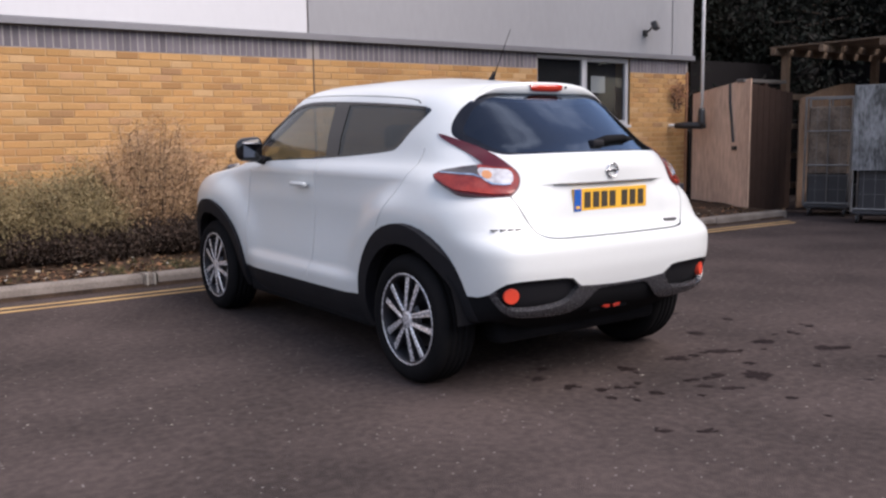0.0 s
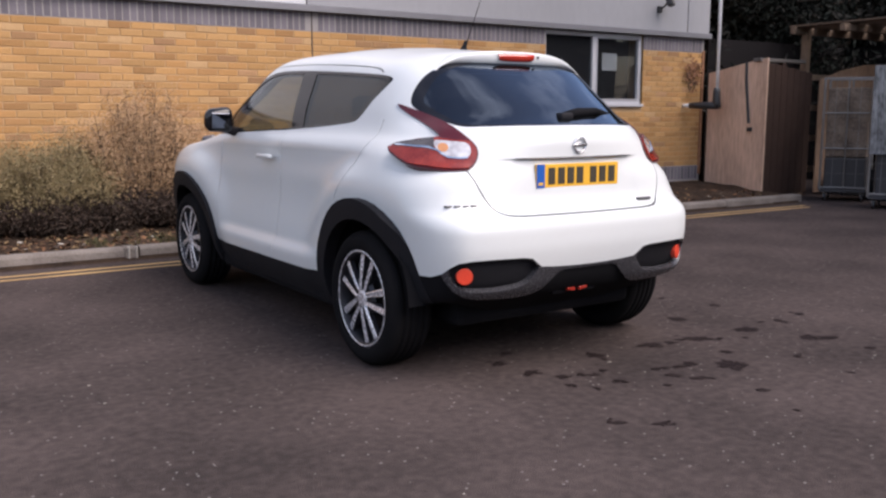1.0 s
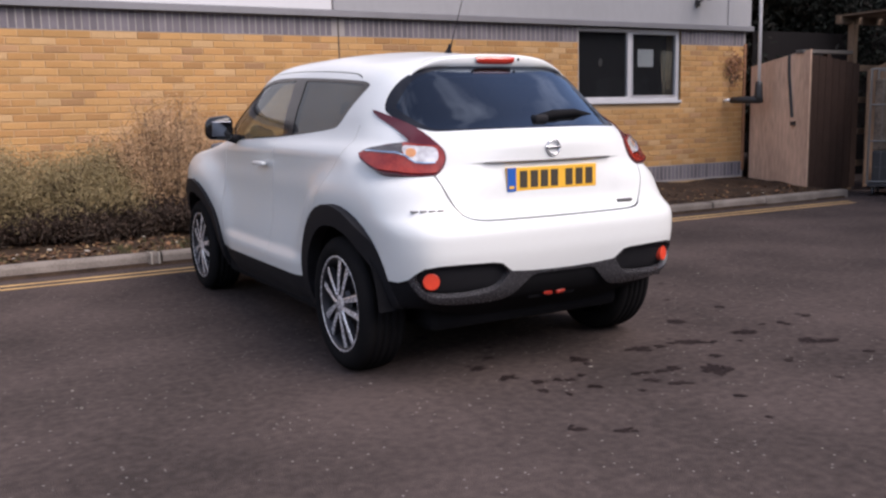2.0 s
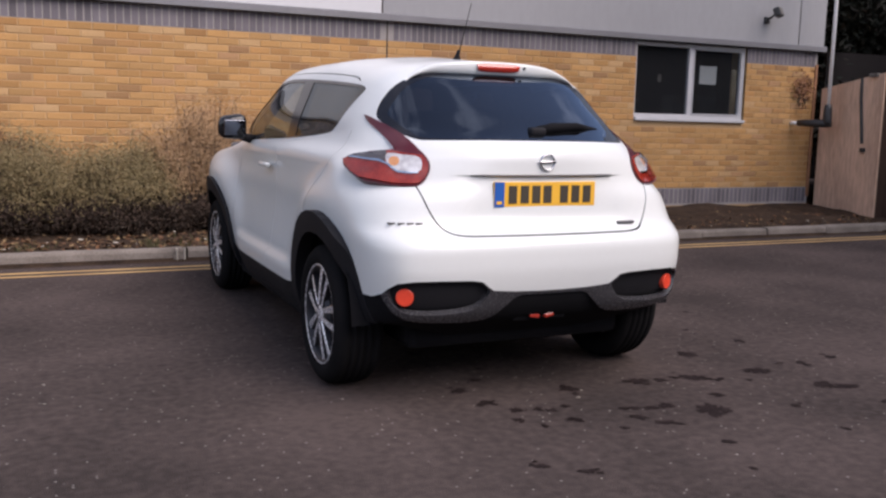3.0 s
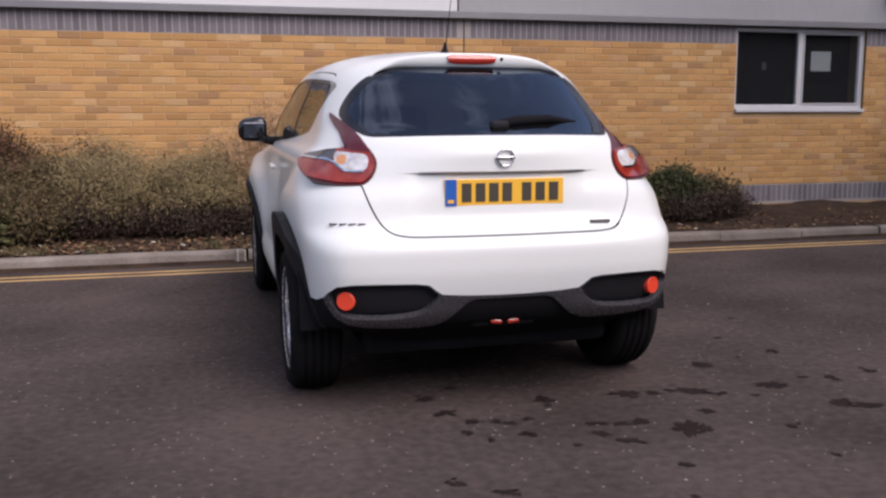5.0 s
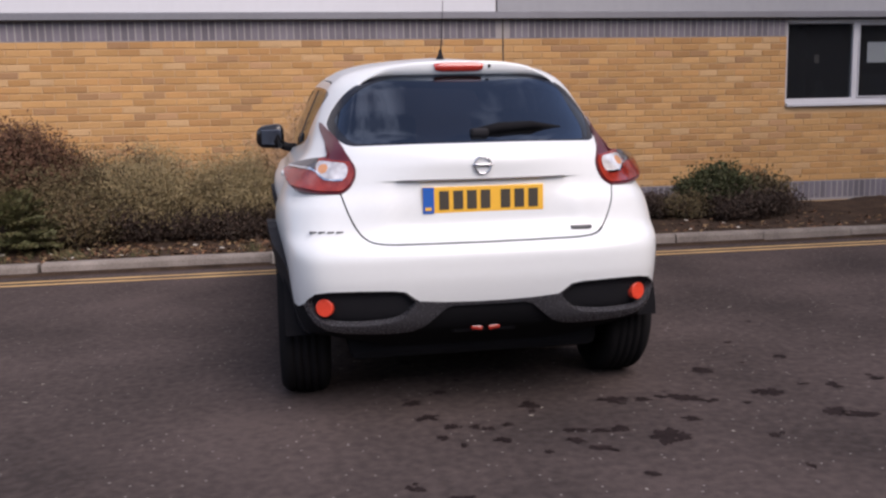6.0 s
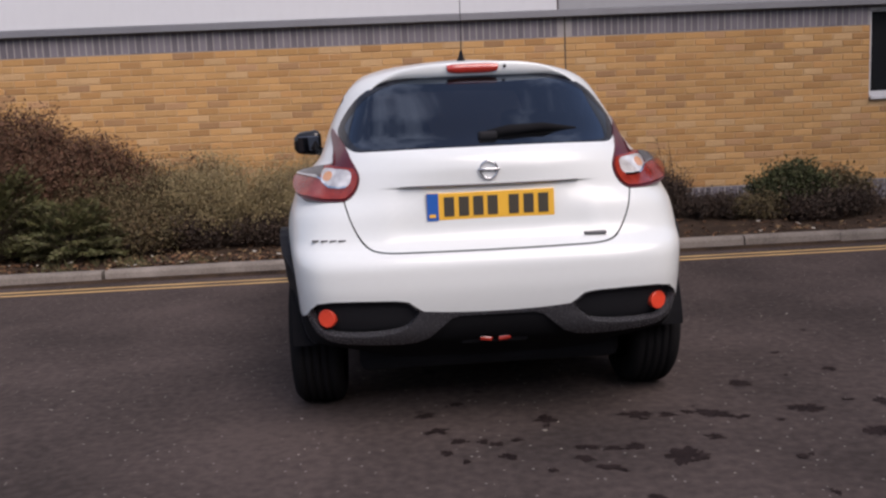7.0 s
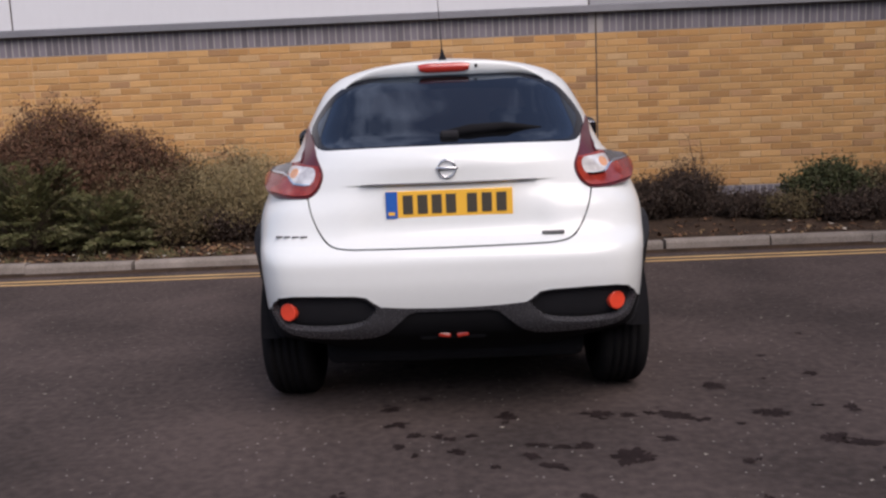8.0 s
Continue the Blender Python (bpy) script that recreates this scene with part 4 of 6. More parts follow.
def tree(x, y, height, crown, seed, label):
    rng = np.random.default_rng(seed)
    ob = thing("tree", (x, y, 0), label, "tree", "dark trees behind the yard")
    bm = bmesh.new()
    trunk = [Vector((0, 0, 0)), Vector((.05, .02, height * .3)), Vector((-.03, .05, height * .6)), Vector((.02, 0, height * .92))]
    tube(bm, trunk, [0.19, 0.14, 0.09, 0.03], 9)
    tips = []
    for k in range(44):
        u = rng.uniform(0.08, 0.95)
        i = min(int(u * 3), 2)
        p = trunk[i].lerp(trunk[i + 1], u * 3 - i)
        a = rng.uniform(0, 6.28)
        r = crown * (0.45 + 0.75 * math.sin(math.pi * min(1, u * 0.85 + 0.12))) * rng.uniform(0.6, 1.1)
        end = p + Vector((math.cos(a) * r, math.sin(a) * r, rng.uniform(-0.1, 0.5) * r))
        mid = p.lerp(end, 0.5) + Vector((0, 0, 0.1 * r))
        tube(bm, [p, mid, end], [0.05, 0.03, 0.01], 5, False)
        for _ in range(20):
            v = rng.uniform(0.2, 1.05)
            q = p.lerp(end, v) + Vector(rng.normal(0, 0.24, 3))
            tips.append(tuple(q))
    part("trunk", bm, M["bark"], ob)
    V, _ = leaves_on(rng, tips, 26, 0.17, 0.07, 0.42)
    keep = V.reshape(-1, 4, 3)
    keep = keep[keep[:, :, 2].min(axis=1) > 0.02].reshape(-1, 3)
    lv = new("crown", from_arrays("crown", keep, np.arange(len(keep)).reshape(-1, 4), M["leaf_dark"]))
    lv.parent = ob


def build_trees():
    for i, (x, y, h, c) in enumerate(((13.4, 12.2, 6.5, 1.7), (15.4, 11.6, 7.2, 1.9), (17.8, 11.8, 7.0, 1.9), (18.6, 9.2, 6.6, 1.8), (19.0, 6.6, 6.8, 1.8), (14.6, 14.6, 8.2, 2.0), (17.6, 14.6, 8.5, 2.2), (21.0, 12.0, 8.4, 2.2), (21.2, 8.0, 8.2, 2.2), (12.6, 15.5, 7.5, 1.8))):
        tree(x, y, h, c, 60 + i, "tall dark dense tree behind the yard")
    # Near-black sheets painted as the shade beyond the trees.
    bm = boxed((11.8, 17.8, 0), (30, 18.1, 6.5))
    solid("backdrop_far_wall", bm, M["shade_board"], "near-black sheet standing for the shade behind the trees", kind="structure")
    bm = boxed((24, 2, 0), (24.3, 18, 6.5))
    solid("backdrop_side_wall", bm, M["shade_board"], "near-black sheet standing for the shade behind the trees", kind="structure")


build_trees()


# ---- the car ----
CAR_X, CAR_Y, CAR_TURN = 3.32, 4.038, 0.5
M["paint"] = surface("white_car_paint", (0.655, 0.682, 0.678), (0.605, 0.63, 0.626), rough=0.32, scale=1.5, fine=40, amount=0.25, coat=0.5, spec=0.35, rough_var=0.03)
M["car_black"] = surface("black_car_trim", (0.013, 0.013, 0.0155), (0.019, 0.019, 0.0215), rough=0.62, scale=8, fine=160, bump=0.12, bump_scale=500, spec=0.12)
M["gloss_black"] = surface("gloss_black_trim", (0.008, 0.008, 0.009), (0.012, 0.012, 0.013), rough=0.12, scale=6, fine=80, spec=0.5, rough_var=0.03)
M["border"] = surface("black_glass_border", (0.006, 0.007, 0.011), (0.008, 0.009, 0.014), rough=0.22, scale=6, fine=80, spec=0.25, rough_var=0.0)
M["trim_grey"] = surface("dark_grey_trim", (0.16, 0.16, 0.168), (0.12, 0.12, 0.126), rough=0.4, metal=0.3, scale=6, fine=120, spec=0.5)
M["bumper_sheen"] = surface("satin_black_trim", (0.043, 0.043, 0.048), (0.033, 0.033, 0.037), rough=0.26, scale=6, fine=120, spec=0.7)
M["liner"] = surface("dark_underbody", (0.007, 0.007, 0.0085), (0.011, 0.011, 0.0125), rough=0.95, scale=5, fine=60, spec=0.1)
M["cabin"] = surface("dark_grey_cabin_trim", (0.018, 0.018, 0.02), (0.026, 0.026, 0.028), rough=0.9, scale=5, fine=200, spec=0.2)
M["seat_cloth"] = surface("dark_seat_cloth", (0.024, 0.024, 0.026), (0.036, 0.035, 0.035), rough=0.95, scale=6, fine=250, bump=0.3, bump_scale=400, spec=0.1)
M["privacy"] = glass("privacy_glass", (0.016, 0.022, 0.05), sheen=(0.66, 0.80, 1.0), veil=0.006)
M["privacy_side"] = glass("privacy_side_glass", (0.07, 0.075, 0.08), sheen=(0.6, 0.66, 0.7), veil=0.01)
M["tinted"] = glass("tinted_glass", (0.34, 0.40, 0.39), sheen=(0.8, 0.85, 0.87), veil=0.035)
M["clear_glass"] = glass("clear_car_glass", (0.72, 0.76, 0.74))
M["lamp_red"] = surface("red_lamp_lens", (0.32, 0.035, 0.018), (0.15, 0.011, 0.008), rough=0.22, scale=16, fine=120, amount=0.8, coat=0.45, rough_var=0.04)
M["lamp_dark_red"] = surface("dark_red_lamp_lens", (0.095, 0.011, 0.018), (0.058, 0.007, 0.012), rough=0.3, scale=14, fine=90, amount=0.5, coat=0.25, spec=0.3, rough_var=0.04)
M["lamp_clear"] = surface("clear_lamp_lens", (0.84, 0.83, 0.82), (0.42, 0.40, 0.40), rough=0.12, metal=0.3, scale=15, fine=40, amount=0.8, coat=0.7, rough_var=0.05)
M["lamp_amber"] = surface("amber_lamp_bulb", (0.66, 0.30, 0.12), (0.50, 0.22, 0.09), rough=0.2, coat=1.0, scale=20, fine=90)
M["lamp_smoke"] = surface("smoked_lamp_lens", (0.035, 0.03, 0.031), (0.085, 0.075, 0.076), rough=0.1, scale=10, fine=30, amount=0.6, stretch=(1, 1, 3), coat=0.5, rough_var=0.04)
M["reflector"] = surface("orange_red_reflector", (0.76, 0.068, 0.028), (0.62, 0.045, 0.019), rough=0.45, scale=60, fine=300, coat=0.15)
M["brake_red"] = surface("red_brake_lens", (0.42, 0.035, 0.02), (0.33, 0.022, 0.012), rough=0.22, coat=0.8, scale=40, fine=200)
M["plate_yellow"] = surface("yellow_plate", (0.80, 0.45, 0.05), (0.74, 0.40, 0.04), rough=0.35, scale=9, fine=90, amount=0.3, coat=0.4)
M["plate_blue"] = surface("blue_plate_band", (0.02, 0.11, 0.42), (0.015, 0.09, 0.36), rough=0.35, coat=0.4)
M["plate_ink"] = surface("black_plate_bars", (0.05, 0.042, 0.03), rough=0.5)
M["chrome"] = surface("chrome", (0.75, 0.75, 0.77), (0.62, 0.62, 0.64), rough=0.1, metal=1.0, scale=10, fine=60, rough_var=0.03)
M["alloy"] = surface("silver_alloy", (0.80, 0.81, 0.85), (0.66, 0.66, 0.69), rough=0.27, metal=0.55, scale=9, fine=70)
# Alloy darkened so the recesses of the wheel look shaded.
M["alloy_dark"] = surface("shaded_alloy", (0.036, 0.036, 0.042), (0.022, 0.022, 0.026), rough=0.45, metal=0.5, scale=9, fine=70)
M["tyre"] = surface("tyre_rubber", (0.0085, 0.0085, 0.0095), (0.013, 0.0125, 0.013), rough=0.9, scale=9, fine=120, bump=0.15, bump_scale=250, spec=0.05)
M["mirror"] = surface("mirror_glass", (0.17, 0.18, 0.21), (0.15, 0.16, 0.19), rough=0.02, metal=1.0, rough_var=0.0)

ARCH_R, ARCH_OUT, HUB_Z, WHEELBASE = 0.398, 0.464, 0.334, 2.555


def gauss(v, w):
    return math.exp(-(v / w) ** 2)


def smooth(a, b, v):
    u = min(max((v - a) / (b - a), 0.0), 1.0)
    return u * u * (3 - 2 * u)


def rear_line(z):
    return ease([.24, .32, .40, .48, .56, .64, .70, .745, .775, .80, .86, 1.00, 1.08, 1.13, 1.165, 1.20, 1.30, 1.42, 1.49, 1.53, 1.545, 1.555, 1.564],
                [-.36, -.47, -.615, -.668, -.690, -.700, -.700, -.688, -.655, -.625, -.608, -.600, -.600, -.588, -.552, -.495, -.36, -.19, -.085, -.02, .04, .16, .40], z)


def front_line(z):
    return ease([.24, .34, .50, .65, .78, .88, .95, 1.00, 1.04, 1.08, 1.20, 1.35, 1.46, 1.52, 1.545, 1.557, 1.564],
                [3.10, 3.24, 3.33, 3.35, 3.33, 3.26, 3.13, 2.95, 2.66, 2.44, 2.24, 2.00, 1.80, 1.66, 1.52, 1.32, 1.00], z)


def half_width(z):
    return ease([.24, .32, .42, .55, .70, .85, .95, 1.04, 1.085, 1.13, 1.18, 1.25, 1.34, 1.40, 1.445, 1.49, 1.53, 1.548, 1.558, 1.564],
                [.775, .815, .842, .856, .860, .852, .840, .822, .790, .744, .719, .695, .655, .623, .589, .524, .384, .240, .12, 0.0], z)


def body_point(z, y, x, side):
    """Bulges over the wheels, a waist along the doors and the hollow for the plate."""
    if side:
        low = smooth(1.13, 1.02, z)
        rear_r, front_r = math.hypot(y, z - .334), math.hypot(y - WHEELBASE, z - .334)
        door = smooth(.57, .74, rear_r) * smooth(.55, .76, front_r) * smooth(-.1, .2, y) * smooth(2.75, 2.3, y)
        g = 0.040 * gauss(y + .02, .52) * gauss(z - .86, .16) + 0.004 * gauss(y, .48) * gauss(z - .70, .2)
        g += 0.070 * gauss(y - WHEELBASE, .46) * gauss(z - .86, .24)
        g -= 0.054 * door * gauss(z - .78, .24)
        g -= 0.014 * door * gauss(z - .98, .09)
        g += 0.034 * smooth(.520, .462, z) * smooth(.40, .70, y) * smooth(2.12, 1.8, y)
        x -= g * low
    return x


def corner(z):
    """How square and how long the rear corner is at a height."""
    return (ease([.5, .72, .90, 1.0, 1.12, 1.20, 1.35, 1.46], [4.2, 4.3, 3.5, 2.5, 2.25, 2.3, 2.5, 2.9], z),
            ease([.3, .6, .9, 1.05, 1.2, 1.45, 1.53, 1.564], [.41, .41, .50, .58, .60, .46, .34, .12], z))


def rear_at(x, z):
    n, L = corner(z)
    u = min(abs(x) / half_width(z), .995)
    return rear_line(z) + L * (1 - (1 - u ** n) ** (1 / n))


def build_half():
    """The left half of the shell as rings, one above the other."""
    zs = list(np.arange(.24, .40, .03)) + list(np.arange(.40, 1.02, .02)) + [1.012, 1.019, 1.0215, 1.024, 1.03, 1.04] + list(np.arange(1.06, 1.20, .014)) + list(np.arange(1.205, 1.48, .02))
    zs += [1.48, 1.49, 1.50, 1.51, 1.52, 1.53, 1.538, 1.544, 1.549, 1.553, 1.556, 1.559, 1.5615, 1.563, 1.564]
    NR, NS, NF = 34, 46, 16
    bm = bmesh.new()
    grid = []
    for z in zs:
        R, F, W = rear_line(z), front_line(z), half_width(z)
        top = smooth(1.08, 1.20, z)
        n, Lr = corner(z)
        nf = 3.6
        Lf = ease([.3, .8, 1.0, 1.08, 1.3, 1.53, 1.564], [.70, .70, .62, .44, .38, .34, .1], z)
        span = F - R
        Lr, Lf = min(Lr, span * .45), min(Lf, span * .45)
        ring = []

        def taper(y):
            u = (y - 1.15) / 1.9
            front = y > 1.15
            return 1 - (0.030 * (1 if front else 2.6) + 0.035 * top * (1 if front else 0.3)) * u * u + 0.066 * top * smooth(.5, 1.7, y)

        for i in range(NR):
            p = (math.pi / 2) * i / NR
            x, y = W * math.sin(p) ** (2 / n), R + Lr * (1 - math.cos(p) ** (2 / n))
            side = smooth(0.75, 1.0, x / W) if W > 1e-6 else 0
            x = x * (1 + (taper(y) - 1) * side)
            x0 = body_point(z, y, -x, True)
            x = -x + (x0 + x) * side
            y += 0.009 * smooth(.43, .34, abs(x)) * (1 if z < 1.0205 else 0) * smooth(.79, .835, z)
            ring.append(Vector((min(x, 0), y, z)))
        for i in range(NS + 1):
            y = R + Lr + (span - Lr - Lf) * i / NS
            ring.append(Vector((min(body_point(z, y, -W * taper(y), True), 0), y, z)))
        for i in range(1, NF + 1):
            p = (math.pi / 2) * i / NF
            x, y = W * math.cos(p) ** (2 / nf), F - Lf * (1 - math.sin(p) ** (2 / nf))
            x *= taper(y)
            x0 = body_point(z, y, -x, True)
            s = smooth(.6, 1, x / W) if W > 1e-6 else 0
            ring.append(Vector((min(-x + (x0 + x) * s, 0), y, z)))
        ring[0].x = ring[-1].x = 0.0
        for p in ring:
            p.z += 0.054 * smooth(1.36, 1.52, z) * smooth(.02, .95, p.y) * smooth(2.4, 1.7, p.y)
        grid.append([bm.verts.new(p) for p in ring])
    for a, b in zip(grid, grid[1:]):
        for i in range(len(a) - 1):
            bm.faces.new((a[i + 1], a[i], b[i], b[i + 1]))
    bmesh.ops.remove_doubles(bm, verts=bm.verts, dist=1e-5)
    bmesh.ops.dissolve_degenerate(bm, edges=bm.edges, dist=1e-6)
    bm.normal_update()
    return bm


DIAG = Vector((-.8, .6, 0))
VIEWS = {"rear": lambda c: (c.x, c.z), "side": lambda c: (c.y, c.z), "diag": lambda c: (c.dot(DIAG), c.z), "front": lambda c: (c.x, c.z)}
NORMALS = {"rear": lambda a, b: Vector((a, 0, b)), "side": lambda a, b: Vector((0, a, b)), "diag": lambda a, b: Vector((a * DIAG.x, a * DIAG.y, b)), "front": lambda a, b: Vector((a, 0, b))}
FACING = {"rear": lambda f, c: f.normal.y < 0.25 and c.y < 0.35, "side": lambda f, c: f.normal.x < -0.12, "front": lambda f, c: f.normal.y > 0.1 and c.y > 1.2,
          "diag": lambda f, c: f.normal.x * -.6 + f.normal.y * -.8 > 0.1 and c.y < 0.3}


def rounded(pts, closed=True, per=5):
    """A smooth line through the points."""
    n = len(pts)
    out = []
    for i in range(n if closed else n - 1):
        p0, p1, p2, p3 = (pts[(i + k) % n] if closed else pts[min(max(i + k, 0), n - 1)] for k in (-1, 0, 1, 2))
        for j in range(per):
            t = j / per
            out.append(tuple(0.5 * (2 * p1[k] + (p2[k] - p0[k]) * t + (2 * p0[k] - 5 * p1[k] + 4 * p2[k] - p3[k]) * t * t + (3 * p1[k] - p0[k] - 3 * p2[k] + p3[k]) * t**3) for k in (0, 1)))
    if not closed:
        out.append(tuple(pts[-1]))
    return out


def strip(pts, w):
    """The outline of a narrow band along a line."""
    left, right = [], []
    for i, p in enumerate(pts):
        a, b = pts[max(i - 1, 0)], pts[min(i + 1, len(pts) - 1)]
        dx, dz = b[0] - a[0], b[1] - a[1]
        s = math.hypot(dx, dz)
        left.append((p[0] - dz / s * w / 2, p[1] + dx / s * w / 2))
        right.append((p[0] + dz / s * w / 2, p[1] - dx / s * w / 2))
    return left + right[::-1]


def inside(p, poly):
    hit, n = False, len(poly)
    for i in range(n):
        (x1, z1), (x2, z2) = poly[i], poly[i - 1]
        if (z1 > p[1]) != (z2 > p[1]) and p[0] < (x2 - x1) * (p[1] - z1) / (z2 - z1) + x1:
            hit = not hit
    return hit


def cut(bm, poly, view):
    """Scores the shell along an outline seen from one side."""
    get = VIEWS[view]
    xs, zs = [p[0] for p in poly], [p[1] for p in poly]
    lo, hi = (min(xs) - .01, min(zs) - .01), (max(xs) + .01, max(zs) + .01)
    near = {}

    def keep(f):
        c = f.calc_center_median()
        if not FACING[view](f, c):
            return
        q = [get(v.co) for v in f.verts]
        a, b = [u[0] for u in q], [u[1] for u in q]
        bb = (min(a), min(b), max(a), max(b))
        if bb[2] > lo[0] and bb[0] < hi[0] and bb[3] > lo[1] and bb[1] < hi[1]:
            near[f] = bb

    for f in bm.faces:
        keep(f)
    for i in range(len(poly)):
        p, q = poly[i - 1], poly[i]
        dx, dz = q[0] - p[0], q[1] - p[1]
        s = math.hypot(dx, dz)
        if s < 1e-6:
            continue
        e = 1e-4
        bx = (min(p[0], q[0]) - e, min(p[1], q[1]) - e, max(p[0], q[0]) + e, max(p[1], q[1]) + e)
        fs = [f for f, b in near.items() if f.is_valid and b[2] > bx[0] and b[0] < bx[2] and b[3] > bx[1] and b[1] < bx[3]]
        if not fs:
            continue
        base = {"rear": Vector((p[0], 0, p[1])), "front": Vector((p[0], 0, p[1])), "side": Vector((0, p[0], p[1])), "diag": Vector((DIAG.x * p[0], DIAG.y * p[0], p[1]))}[view]
        geom = fs + list({e for f in fs for e in f.edges}) + list({v for f in fs for v in f.verts})
        got = bmesh.ops.bisect_plane(bm, geom=geom, dist=1e-5, plane_co=base, plane_no=NORMALS[view](-dz / s, dx / s))
        for f in fs:
            near.pop(f, None)
        for g in got["geom"]:
            if isinstance(g, bmesh.types.BMFace):
                g.normal_update()
                keep(g)


def circle(y, z, r, n=40):
    return [(y + r * math.cos(2 * math.pi * k / n), z + r * math.sin(2 * math.pi * k / n)) for k in range(n)]


SIDE_GLASS = rounded([(2.20, 1.092), (1.60, 1.118), (.98, 1.140), (.42, 1.176), (.30, 1.205), (.22, 1.285), (.13, 1.375), (.135, 1.405), (.26, 1.425), (.70, 1.455), (1.15, 1.478), (1.50, 1.478), (1.73, 1.41), (2.00, 1.25), (2.17, 1.13)], True, 3)
FRONT_PANE = rounded([(1.86, 1.116), (1.35, 1.132), (1.05, 1.147), (1.03, 1.16), (1.105, 1.438), (1.135, 1.458), (1.48, 1.460), (1.69, 1.395), (1.90, 1.25), (1.95, 1.18), (1.93, 1.13)], True, 3)
REAR_PANE = rounded([(.875, 1.158), (.60, 1.174), (.43, 1.188), (.325, 1.22), (.25, 1.30), (.172, 1.378), (.175, 1.396), (.28, 1.412), (.70, 1.44), (.90, 1.450), (.95, 1.446), (.945, 1.428), (.895, 1.172)], True, 3)
REAR_GLASS = rounded([(.30, 1.178), (.10, 1.178), (-.20, 1.178), (-.42, 1.176), (-.515, 1.180), (-.550, 1.205), (-.578, 1.25), (-.585, 1.285), (-.545, 1.340), (-.487, 1.40), (-.41, 1.441), (-.31, 1.468), (-.18, 1.487), (.10, 1.49), (.30, 1.487)], True, 3)
REAR_EDGE = rounded([(.30, 1.171), (.10, 1.172), (-.25, 1.171), (-.45, 1.167), (-.540, 1.168), (-.588, 1.198), (-.616, 1.240), (-.617, 1.278), (-.578, 1.345), (-.515, 1.412), (-.432, 1.456), (-.32, 1.483), (-.18, 1.502), (.10, 1.505), (.30, 1.502)], True, 3)
LAMP = rounded([(.516, 1.047), (.480, 1.016), (.440, .990), (.405, .976), (.34, .972), (.20, .973), (.158, .979), (.134, 1.004), (.122, 1.042), (.130, 1.076), (.160, 1.106), (.235, 1.160), (.330, 1.206), (.440, 1.246), (.512, 1.268),
                (.462, 1.231), (.380, 1.186), (.318, 1.146), (.290, 1.115), (.356, 1.094), (.44, 1.075)], True, 2)
def lamp_lift(base):
    """The lamp stands proud of the body towards its outer tip."""
    return lambda c: base + (.036 * smooth(.28, .49, c.dot(DIAG)) + .012 * gauss(c.dot(DIAG) - .34, .07)) * smooth(1.18, 1.10, c.z)


LAMP_CLEAR = rounded([(.165, 1.029), (.21, 1.026), (.255, 1.029), (.280, 1.044), (.302, 1.056), (.312, 1.072), (.306, 1.092), (.24, 1.094), (.18, 1.091), (.158, 1.076), (.153, 1.050)], True, 2)
LAMP_AMBER = [(.274 + .023 * math.cos(a), 1.066 + .019 * math.sin(a)) for a in (2 * math.pi * k / 14 for k in range(14))]
LAMP_SMOKE = [(.56, 1.058), (.46, 1.056), (.40, 1.056), (.312, 1.058), (.312, 1.094), (.33, 1.112), (.42, 1.11), (.56, 1.10)]
LAMP_LINE = strip([(.480, 1.056), (.40, 1.056), (.33, 1.057), (.300, 1.052), (.272, 1.036), (.250, 1.025), (.20, 1.022), (.165, 1.025)], .007)
LAMP_RIM = strip(LAMP + LAMP[:1], .007)
GATE_LINE = rounded([(-.600, 1.0), (-.585, .95), (-.565, .89), (-.535, .83), (-.498, .79), (-.435, .772), (-.30, .768), (0.02, .766)], False, 4)
GATE = [(0.02, 1.16)] + [(-.70, 1.16), (-.70, 1.0)] + GATE_LINE
POD = rounded([(-.744, .532), (-.734, .562), (-.706, .576), (-.65, .5835), (-.55, .5845), (-.43, .581), (-.362, .573), (-.334, .552), (-.312, .532), (-.335, .498), (-.362, .472), (-.41, .455), (-.50, .447), (-.60, .447), (-.676, .457), (-.724, .490)], True, 3)
TRIM_LOW = [(0.02, .509), (-.06, .509), (-.150, .510), (-.185, .498), (-.225, .465), (-.272, .430), (-.322, .410), (-.39, .403), (-.50, .405), (-.603, .413), (-.668, .426), (-.718, .456), (-.752, .500), (-.765, .525)]
WHITE_LOW = [(0.02, .522), (-.06, .522), (-.18, .526), (-.225, .529), (-.295, .535), (-.322, .553), (-.352, .577), (-.40, .5845), (-.55, .5885), (-.66, .5875), (-.715, .578), (-.744, .553), (-.766, .520), (-.785, .508), (-.95, .503)]
DARK_LOW = WHITE_LOW + [(-.95, .15), (0.02, .15)]
TRIM = WHITE_LOW[:-1] + TRIM_LOW[::-1]
WINDSCREEN = rounded([(.30, 1.09), (.10, 1.085), (-.40, 1.092), (-.60, 1.105), (-.64, 1.13), (-.60, 1.25), (-.53, 1.40), (-.48, 1.475), (-.40, 1.50), (.10, 1.515), (.30, 1.512)], True, 3)
DOOR_GAPS = [rounded([(1.085, 1.14), (1.08, .9), (1.075, .6), (1.08, .43)], False, 3), rounded([(.055, 1.20), (.06, 1.12), (.10, 1.04), (.20, .90), (.27, .79)], False, 3),
             rounded([(2.02, 1.08), (2.03, .9), (2.02, .7), (2.0, .45)], False, 3), rounded([(1.62, 1.515), (1.2, 1.515), (.70, 1.492), (.33, 1.462), (.235, 1.435)], False, 3)]
DOOR_LOW = [(2.0, .43), (1.08, .43), (.47, .445)]


